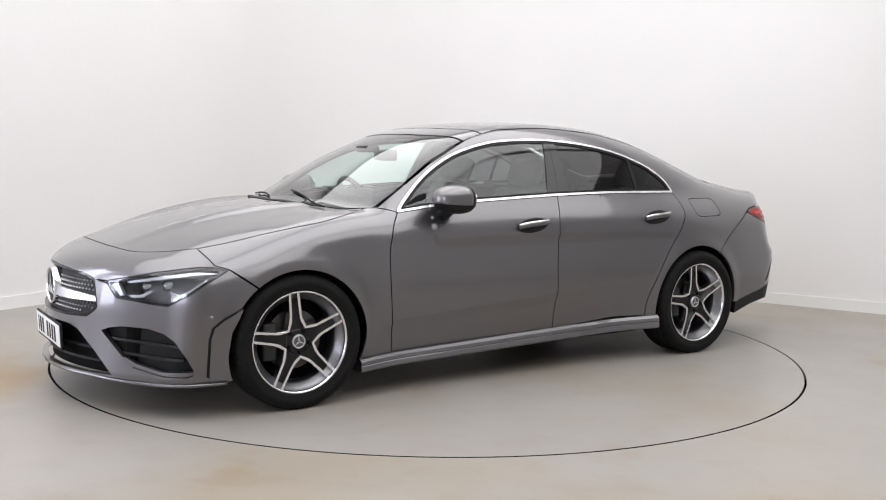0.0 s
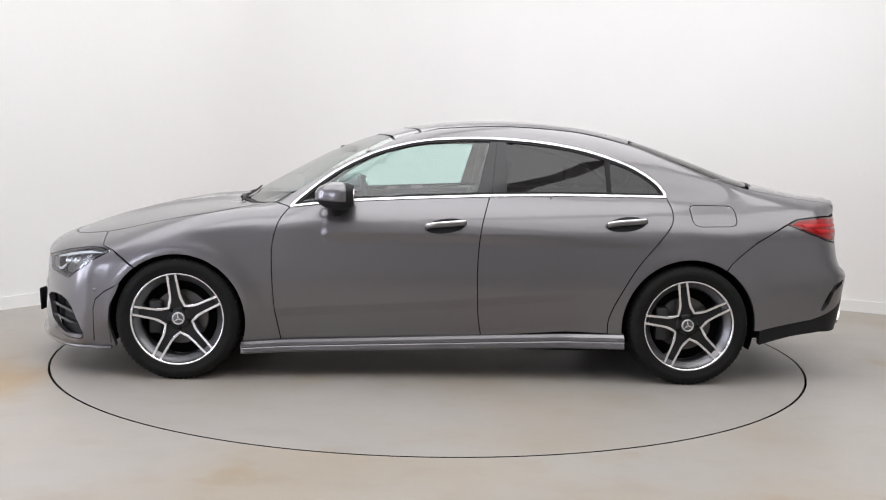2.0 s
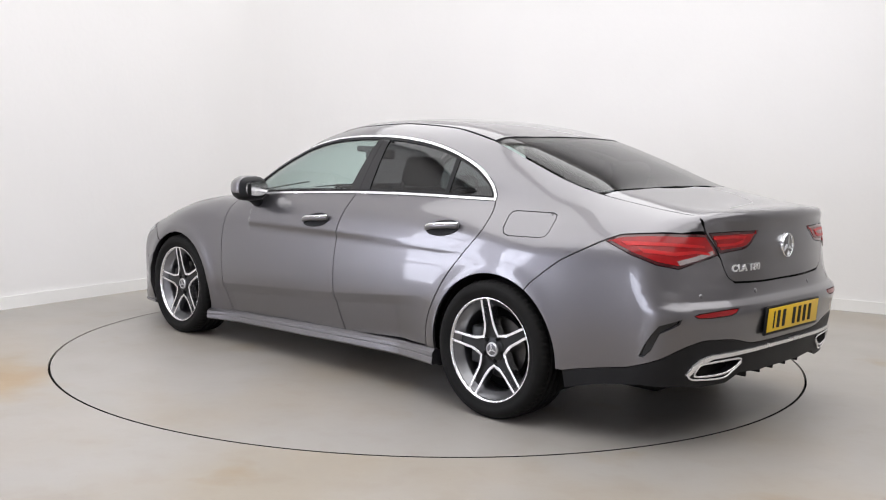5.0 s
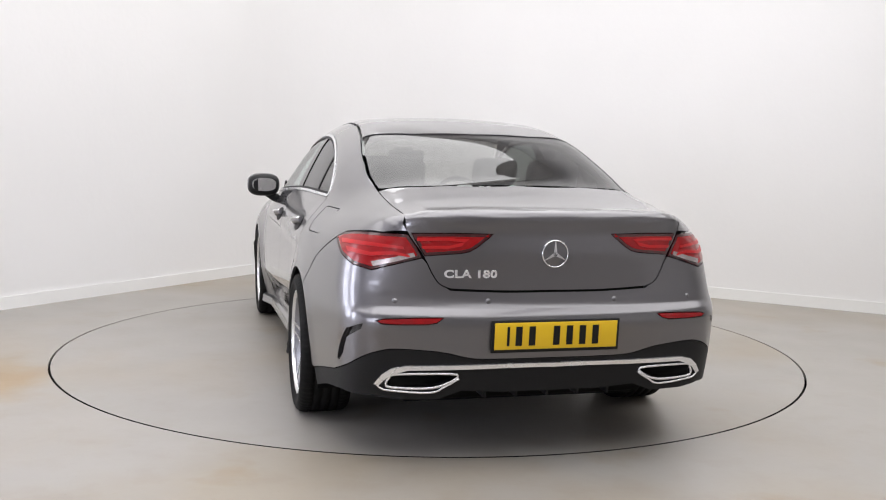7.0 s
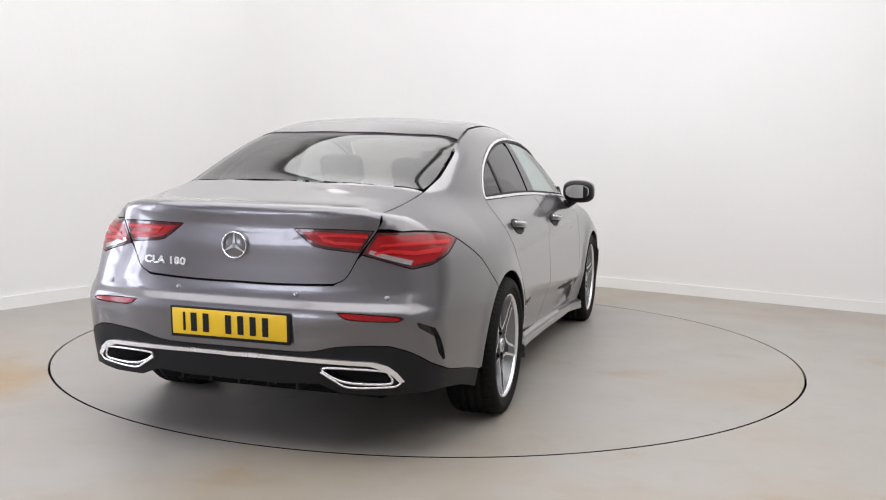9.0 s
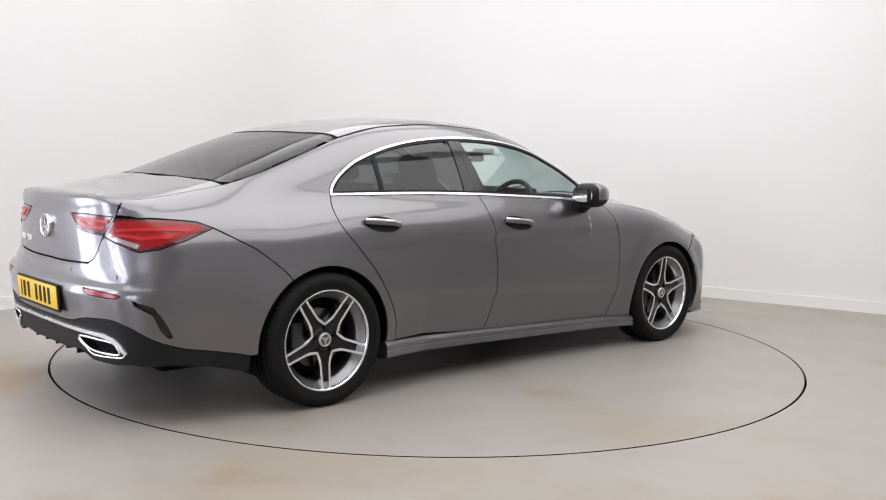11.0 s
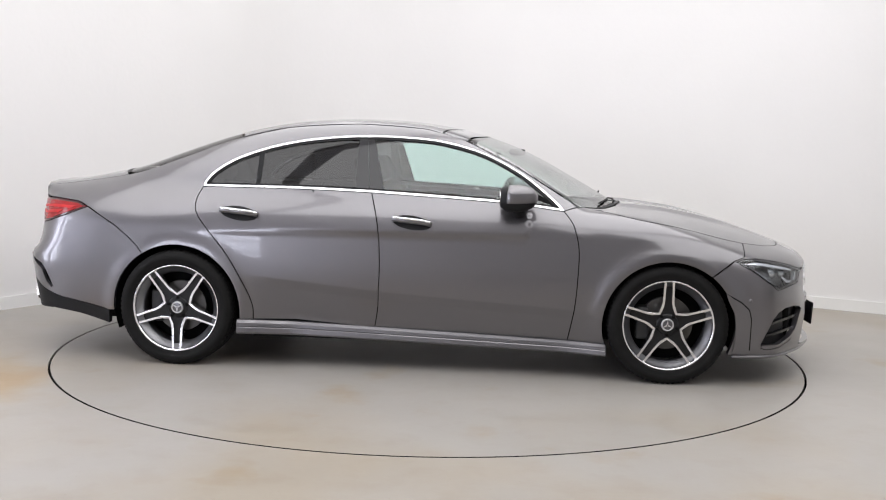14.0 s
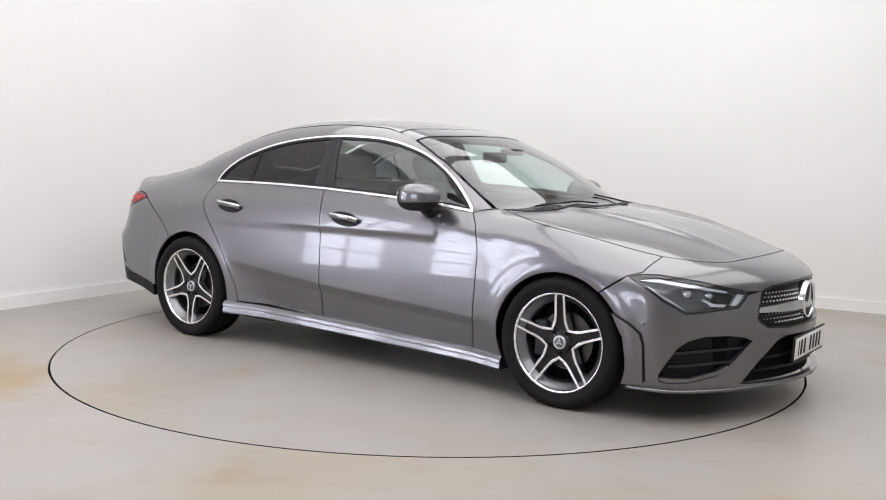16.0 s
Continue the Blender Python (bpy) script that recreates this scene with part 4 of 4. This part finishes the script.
# ---- rear end ----
LAMP_OUT = S([(-1.914, 0.873), (-1.977, 0.899)]) + Rr([(0.722, 0.911), (0.65, 0.913), (0.568, 0.913), (0.537, 0.865), (0.517, 0.826), (0.62, 0.797), (0.70, 0.772)]) + S([(-2.15, 0.787), (-2.05, 0.822)])
lamp_out = laid("rear", LAMP_OUT)
rear_half = laid("rear", Rr([(0.0, 0.695), (0.2, 0.695), (0.41, 0.703)]) + Rr(curve(LID_SIDE[::-1], 3)[1:9]) + [LAMP_OUT[i] for i in (6, 7, 8, 9, 10, 0)] + S([(-1.82, 0.824), (-1.726, 0.773), (-1.655, 0.719), (-1.588, 0.662)]) + S(arch(-1.3645, 122, 183, 0.366, 12)) + S([(-1.764, 0.292), (-2.065, 0.352)]) + Rr(curve([(0.796, 0.386), (0.736, 0.440), (0.68, 0.466), (0.613, 0.477), (0.45, 0.467), (0.344, 0.443), (0.25, 0.437), (0.0, 0.437)], 3)))
vent_loop = laid("rear", S([(-2.122, 0.410), (-2.142, 0.455), (-2.168, 0.500), (-2.197, 0.540)]) + Rr([(0.742, 0.569), (0.748, 0.552)]) + S([(-2.195, 0.51), (-2.165, 0.44), (-2.135, 0.408)]))
refl_loop = laid("rear", Rr([(0.692, 0.586), (0.67, 0.593), (0.55, 0.600), (0.447, 0.602), (0.47, 0.585), (0.50, 0.578), (0.62, 0.575), (0.675, 0.577)]))
skin("rear_bumper", "rear", [middle(rear_half), vent_loop, flip_az(vent_loop), refl_loop, flip_az(refl_loop)], PAINT, car, uv=True, step=0.025, deep=0.02, folds=[laid("rear", Rr([(y, z) for y in np.linspace(-0.7, 0.7, 50)])) for z in (0.609, 0.636)])
diff_half = laid("rear", Rr(curve([(0.0, 0.437), (0.25, 0.437), (0.344, 0.443), (0.45, 0.467), (0.613, 0.477), (0.68, 0.466), (0.736, 0.440), (0.796, 0.386)], 3)) + S([(-2.065, 0.352), (-1.764, 0.292), (-1.77, 0.215), (-1.95, 0.262), (-2.12, 0.285)]) + Rr([(0.70, 0.285), (0.60, 0.272), (0.45, 0.275), (0.36, 0.31), (0.2, 0.30), (0.0, 0.30)]))
EXH = [(0.652, 0.339), (0.64, 0.36), (0.612, 0.377), (0.408, 0.381), (0.386, 0.363), (0.473, 0.324), (0.63, 0.323)]
exh_loop = laid("rear", Rr(EXH))
diffuser = skin("diffuser", "rear", [middle(diff_half), exh_loop, flip_az(exh_loop)], BLACK, car, "black plastic rear apron", uv=True, gap=0.001, step=0.03, deep=0.03)
for flip in (False, True):
    sg = -1 if flip else 1
    for name, loop, kid in (("tail_lamp", lamp_out, car), ("boot_lamp", lamp_in, lid)):
        tl = skin(name, "rear", [loop], REDDARK, kid, "glossy red tail lamp", uv=True, flip=flip, gap=0.0015, lift=0.001, deep=0.02, step=0.02)
        e = fine([tuple(q) for q in loop], 0.012)
        skin("red_lens", "rear", [[tuple(v) for v in inset(e, 0.012)]], RED, tl, uv=True, flip=flip, gap=0, lift=0.0025, deep=0.004, step=0.02)
        if kid is car:
            g1 = S([(-1.99, 0.873)]) + Rr([(0.74, 0.876), (0.66, 0.872), (0.585, 0.866), (0.582, 0.856), (0.66, 0.860), (0.735, 0.862)]) + S([(-2.02, 0.858)])
            g2 = S([(-2.07, 0.850)]) + Rr([(0.70, 0.838), (0.62, 0.846), (0.565, 0.836), (0.56, 0.826), (0.62, 0.834), (0.70, 0.824)]) + S([(-2.10, 0.832)])
            gs = (g1, g2)
            prism_bar = Rr([(0.700, 0.803), (0.62, 0.824), (0.548, 0.845), (0.542, 0.829), (0.62, 0.806), (0.692, 0.786)])
            pb = skin("reversing_lamp", "rear", [laid("rear", prism_bar)], CLEARBAR, tl, "clear ribbed reversing lamp strip", uv=True, flip=flip, gap=0, lift=0.005, deep=0.006, step=0.02)
        else:
            gs = (Rr([(0.535, 0.900), (0.42, 0.903), (0.34, 0.899), (0.355, 0.888), (0.42, 0.893), (0.535, 0.889)]), Rr([(0.515, 0.860), (0.42, 0.862), (0.37, 0.872), (0.355, 0.888), (0.375, 0.884), (0.42, 0.873), (0.52, 0.871)]))
        for g in gs:
            skin("light_guide", "rear", [laid("rear", g)], REDGLOW, tl, uv=True, flip=flip, gap=0, lift=0.0055, deep=0.005, step=0.02)
    skin("rear_vent", "rear", [vent_loop], GLOSSBLACK, car, "black corner vent", uv=True, flip=flip, lift=-0.018, deep=0, gap=-0.006)
    skin("reflector", "rear", [refl_loop], RED, car, "long red bumper reflector", uv=True, flip=flip, lift=0.001, gap=0.001, step=0.02)
    # tailpipe trim
    ring = on_skin(Rr(curve(EXH + EXH[:1], 4)))
    part("tailpipe_trim", tube([(p[0] - 0.004, p[1] * sg, p[2]) for p in ring], 0.0052, 8), ALUMINIUM, car, "chrome tailpipe trim")
    hook = on_skin(Rr(curve([(0.672, 0.352), (0.683, 0.336), (0.668, 0.318), (0.63, 0.310), (0.484, 0.304), (0.43, 0.328), (0.375, 0.362)], 4)))
    part("tailpipe_outline", tube([(p[0] - 0.006, p[1] * sg, p[2]) for p in hook], 0.0045, 8), ALUMINIUM, car)
    pipe = box(-2.2, sg * 0.52, 0.348, 0.2, 0.24, 0.07, 0.02)
    part("tailpipe", pipe, DARK, car)
    for yy, zz in ((0.263, 0.661), (0.62, 0.66)):
        p = on_skin(Rr([(yy, zz)]))[0]
        n = slope_of(np.array([p]))[0]
        dot = lathe([(0.001, 0.0018), (0.010, 0.0018), (0.0115, -0.002)], 20)
        m = Vector((n[0], n[1] * sg, n[2])).to_track_quat("Y", "Z").to_matrix().to_4x4()
        bmesh.ops.transform(dot, matrix=Matrix.Translation((p[0], p[1] * sg, p[2])) @ m, verts=dot.verts)
        part("parking_sensor", dot, PAINT, car)
strip = laid("rear", Rr([(0.0, 0.419), (0.3, 0.418), (0.58, 0.413), (0.632, 0.400), (0.667, 0.374), (0.692, 0.336), (0.674, 0.332), (0.648, 0.362), (0.61, 0.382), (0.57, 0.396), (0.3, 0.402), (0.0, 0.403)]))
skin("apron_trim", "rear", [middle(strip)], ALUMINIUM, car, "bright satin aluminium trim above the tailpipes", uv=True, gap=0, lift=0.010, deep=0.014, step=0.02)
for k in range(-2, 3):
    part("diffuser_fin", box(-2.24, 0.13 * k, 0.300, 0.16, 0.012, 0.055, 0.003), BLACK, car)
plate("rear_number_plate", -2.396, 0.530, -1, 4, YELLOW, "yellow number plate with dark bars")
roundel("rear_badge", -2.352, 0.845, 0.056, -1, lid, 0.01, PAINT)
txt = bpy.data.curves.new("model_badge", "FONT")
txt.body, txt.size, txt.extrude, txt.bevel_depth, txt.align_x, txt.space_character = "CLA 180", 0.041, 0.002, 0.0004, "LEFT", 1.08
txt.offset = 0.0011
tmp = new("text", txt)
me = bpy.data.meshes.new_from_object(tmp.evaluated_get(bpy.context.evaluated_depsgraph_get()))
bpy.data.objects.remove(tmp)
xs = [v.co.x for v in me.vertices]
fx = 0.205 / (max(xs) - min(xs))
at = [(0.435 - (v.co.x - min(xs)) * fx, 0.752 + v.co.y, v.co.z) for v in me.vertices]
for v, p, q in zip(me.vertices, on_skin([("r", y, z) for y, z, _ in at]), at):
    v.co = (p[0] - 0.003 - q[2], q[0], q[1])
part("model_badge", me, ALUMINIUM, lid, "small chrome model lettering")

# ---- mirrors, handles, wipers ----
for flip in (False, True):
    sg = -1 if flip else 1
    fdoor, rdoor = doors[flip]
    m = new("door_mirror")
    m.parent = car
    def pod(sx, sy, sz, cx, cy, cz, zlow, zhigh, xlow):
        bm = bmesh.new()
        bmesh.ops.create_uvsphere(bm, u_segments=36, v_segments=24, radius=1)
        for v in bm.verts:
            c = Vector([math.copysign(abs(q) ** 0.72, q) for q in v.co])
            c.x = max(c.x, xlow)
            c.z = min(max(c.z, zlow), zhigh)
            taper = 1 - 0.22 * max(0, c.x)
            v.co = Vector((cx + sx * c.x - 0.25 * sy * max(c.y, 0) ** 2 * 0.5, sg * (cy + sy * c.y * taper), cz + sz * c.z * taper))
        for f in bm.faces:
            f.smooth = True
        bmesh.ops.recalc_face_normals(bm, faces=bm.faces)
        return bm
    part("mirror_cap", pod(0.106, 0.104, 0.074, 0.538, 0.925, 0.990, -0.35, 1, -0.45), PAINT, m)
    part("mirror_shell", pod(0.104, 0.103, 0.0732, 0.536, 0.925, 0.989, -1, 1, -0.9), BLACK, m)
    glass_bm = bmesh.new()
    rim_a = [(0.076 * math.copysign(abs(math.cos(a)) ** 0.75, math.cos(a)), 0.042 * math.copysign(abs(math.sin(a)) ** 0.75, math.sin(a))) for a in [2 * math.pi * k / 32 for k in range(32)]]
    fa = [glass_bm.verts.new((0.4405, sg * (0.925 + u), 0.992 + v)) for u, v in rim_a]
    fb = [glass_bm.verts.new((0.4475, sg * (0.925 + u), 0.992 + v)) for u, v in rim_a]
    glass_bm.faces.new(fa), glass_bm.faces.new(fb[::-1])
    for k in range(32):
        glass_bm.faces.new((fa[k], fb[k], fb[(k + 1) % 32], fa[(k + 1) % 32]))
    bmesh.ops.recalc_face_normals(glass_bm, faces=glass_bm.faces)
    part("mirror_glass", glass_bm, MIRROR, m, "silvered mirror glass")
    part("mirror_foot", tube([(0.545, sg * 0.80, 0.895), (0.545, sg * 0.85, 0.905), (0.535, sg * 0.90, 0.94), (0.53, sg * 0.915, 0.965)], 0.038, 12, 0.75), BLACK, m)
    part("mirror_triangle", prism([(0.775, 0.925), (0.60, 0.945), (0.605, 1.015), (0.66, 1.0)], 0.775 * sg, 0.765 * sg), BLACK, m)
    for dx, dz, door in ((-0.04, 0.843, fdoor), (-1.012, 0.868, rdoor)):
        # flat black ellipse on the door stands in for the handle scoop's shade
        loop = S([(dx + 0.108 * math.cos(a), dz - 0.006 + 0.038 * math.sin(a) - 0.012 * math.cos(a)) for a in [2 * math.pi * k / 28 for k in range(28)]])
        rec = skin("handle_shade", "side", [laid("side", loop)], BLACK, door, uv=True, flip=flip, gap=0, lift=0.003, deep=0.01, step=0.015)
        p = on_skin(S([(dx + 0.106, dz - 0.011), (dx + 0.06, dz + 0.0), (dx, dz + 0.006), (dx - 0.06, dz + 0.011), (dx - 0.107, dz + 0.014)]))
        off = (0.008, 0.026, 0.031, 0.028, 0.010)
        grip = tube(curve([(q[0], sg * (q[1] + o), q[2]) for q, o in zip(p, off)], 4), 0.0125, 10, 1.25)
        h = part("door_handle", grip, PAINT, door, "body-coloured handle with chrome strip")
        part("chrome_strip", tube(curve([(q[0], sg * (q[1] + o + 0.006), q[2] + 0.0095) for q, o in zip(p, off)], 4), 0.008, 8, 0.9), CHROME, h)
    w = on_skin(Tt([(1.10 - 0.02 * sg, 0.26 + 0.30 * sg), (1.075, 0.1 + 0.30 * sg), (1.05, -0.05 + 0.30 * sg), (1.02 + 0.02 * sg, -0.22 + 0.30 * sg)]))
    part("wiper", tube(curve([(p[0], p[1], p[2] + 0.008) for p in w], 3), 0.005, 6), BLACK, car)
cowl = [(1.16, 0.0), (1.125, 0.35), (1.015, 0.62), (0.925, 0.69), (0.905, 0.705), (0.985, 0.615), (1.095, 0.35), (1.135, 0.0)]
skin("cowl", "top", [mirrored(cowl)], BLACK, car, uv=True, lift=0.002, step=0.04)

# ---- inner shell, cabin and underside ----
for flip in (False, True):
    sg = -1 if flip else 1
    # near-black sheets added behind the side shut lines, so the gaps look shaded
    core = S([(0.955, 0.2), (-0.95, 0.25), (-1.03, 0.53), (-1.12, 0.66), (-1.33, 0.80), (-1.34, 0.95), (-1.27, 0.98), (-0.28, 0.965), (0.5, 0.925), (0.80, 0.89), (0.93, 0.87), (0.95, 0.62)])
    skin("door_gap_shade", "side", [laid("side", core)], DARK, car, uv=True, lift=-0.02, deep=0, gap=0, step=0.06, flip=flip)
    seam = S([(-1.56, 0.68), (-1.70, 0.80), (-1.88, 0.90), (-1.98, 0.88), (-1.78, 0.74), (-1.64, 0.64)])
    skin("wing_gap_shade", "side", [laid("side", seam)], DARK, car, uv=True, lift=-0.02, deep=0, gap=0, step=0.06, flip=flip)
    part("door_card", prism([(0.75, 0.25), (-0.95, 0.28), (-1.2, 0.7), (-1.2, 0.96), (-0.28, 0.96), (0.5, 0.915), (0.75, 0.88)], 0.72 * sg, 0.745 * sg), INTERIOR, car)
# another added dark sheet, for shade in the bonnet's shut lines
hood_core = [(2.11, 0.0), (2.05, 0.42), (1.82, 0.68), (1.6, 0.75), (1.25, 0.81), (1.0, 0.76), (0.90, 0.66), (1.12, 0.3), (1.15, 0.0)]
skin("bonnet_gap_shade", "top", [mirrored(hood_core)], DARK, car, uv=True, lift=-0.022, deep=0, gap=0, step=0.06)
roof_core = [(0.14, 0.0), (0.06, 0.56), (-0.4, 0.56), (-0.9, 0.58), (-1.12, 0.52), (-1.15, 0.0)]
skin("headliner", "top", [mirrored(roof_core)], LINER, car, uv=True, lift=-0.03, deep=0, gap=0, step=0.06)
# the same under the boot lid: a dark sheet as shade in its gaps
lid_core = laid("rear", Tt([(-1.88, 0.0), (-1.83, 0.4), (-1.74, 0.62)]) + Rr([(0.62, 0.98), (0.6, 0.90), (0.55, 0.80), (0.52, 0.72), (0.42, 0.68), (0.0, 0.68)]))
skin("boot_gap_shade", "rear", [middle(lid_core)], DARK, car, uv=True, lift=-0.022, deep=0, gap=0, step=0.06)
part("front_core", box(1.93, 0, 0.42, 0.30, 1.25, 0.42, 0.05), DARK, car)
part("rear_core", box(-1.98, 0, 0.50, 0.40, 1.35, 0.42, 0.05), DARK, car)
part("underbody", box(0.0, 0, 0.225, 1.95, 1.62, 0.13, 0.03), DARK, car)
part("front_undertray", box(1.52, 0, 0.215, 1.15, 1.08, 0.11, 0.03), DARK, car)
part("rear_undertray", box(-1.50, 0, 0.245, 1.10, 1.08, 0.11, 0.03), DARK, car)
part("silencer", box(-1.98, 0, 0.275, 0.34, 1.0, 0.11, 0.04), DARK, car)
part("centre_floor", box(-0.0, 0, 0.30, 1.85, 1.5, 0.12, 0.03), INTERIOR, car)
dash = prism([(0.50, 0.62), (0.52, 0.86), (0.62, 0.915), (0.85, 0.93), (1.02, 0.925), (1.02, 0.6)], -0.72, 0.72, 0.02)
part("dashboard", dash, INTERIOR, car)
part("parcel_shelf", box(-1.55, 0, 0.985, 0.45, 1.1, 0.03, 0.01), INTERIOR, car)


def seat(x, y, wide=0.50, front=True):
    s = new("seat")
    s.parent = car
    s.location = (x, y, 0)
    tilt = Matrix.Translation((-0.17, 0, 0.50)) @ Matrix.Rotation(radians(-22), 4, "Y")
    part("cushion", box(0.08, 0, 0.46, 0.52, wide, 0.16, 0.05, 3), SEAT, s)
    part("backrest", box(0, 0, 0.28, 0.13, wide * 0.92, 0.56, 0.06, 3, tilt), SEAT, s)
    part("headrest", box(0.02, 0, 0.655, 0.10, 0.27, 0.17, 0.045, 3, tilt), SEAT, s)
    for k in (-0.05, 0.05):
        part("headrest_post", box(0.0, k, 0.57, 0.012, 0.012, 0.10, 0.0, 1, tilt), CHROME, s)


for y in (0.37, -0.37):
    seat(0.02, y)
for y in (0.40, -0.40):
    seat(-0.85, y, 0.60)
wheel_bm = bmesh.new()
n, k = 40, 10
rings = [[wheel_bm.verts.new((0.016 * math.sin(2 * math.pi * j / k), (0.178 + 0.016 * math.cos(2 * math.pi * j / k)) * math.cos(2 * math.pi * i / n), (0.178 + 0.016 * math.cos(2 * math.pi * j / k)) * math.sin(2 * math.pi * i / n))) for j in range(k)] for i in range(n)]
for i in range(n):
    for j in range(k):
        wheel_bm.faces.new((rings[i][j], rings[i][(j + 1) % k], rings[(i + 1) % n][(j + 1) % k], rings[(i + 1) % n][j])).smooth = True
sw = part("steering_wheel", wheel_bm, INTERIOR, car)
sw.matrix_basis = Matrix.Translation((0.40, -0.37, 0.885)) @ Matrix.Rotation(radians(22), 4, "Y")
part("steering_hub", box(0.0, 0, -0.01, 0.05, 0.16, 0.10, 0.02), INTERIOR, sw)
part("steering_spoke", box(0.0, 0, 0.0, 0.015, 0.34, 0.03, 0.005), SILVER, sw)
part("centre_screen", box(0.60, -0.1, 0.955, 0.02, 0.62, 0.10, 0.008), GLOSSBLACK, car)
part("rear_view_mirror", box(0.40, 0, 1.20, 0.03, 0.24, 0.065, 0.014, 3), GLOSSBLACK, car)
part("sensor_box", box(0.52, 0, 1.235, 0.10, 0.12, 0.04, 0.012), GLOSSBLACK, car)


# motion
START_YAW, SPEED = 213.13, 15.604
AXIS = (0.0007, 0.087)


def motions():
    rows, disc_rows = [], []
    for k in range(33):
        t = 0.5 * k
        yaw = START_YAW - SPEED * t
        c, s = math.cos(radians(yaw)), math.sin(radians(yaw))
        rows.append((t, pose(c * AXIS[0] - s * AXIS[1], s * AXIS[0] + c * AXIS[1], 0, 0, 0, yaw)))
        disc_rows.append((t, pose(0, 0, 0, 0, 0, yaw)))
    walk(car, rows)
    walk(turntable, disc_rows)


motions()
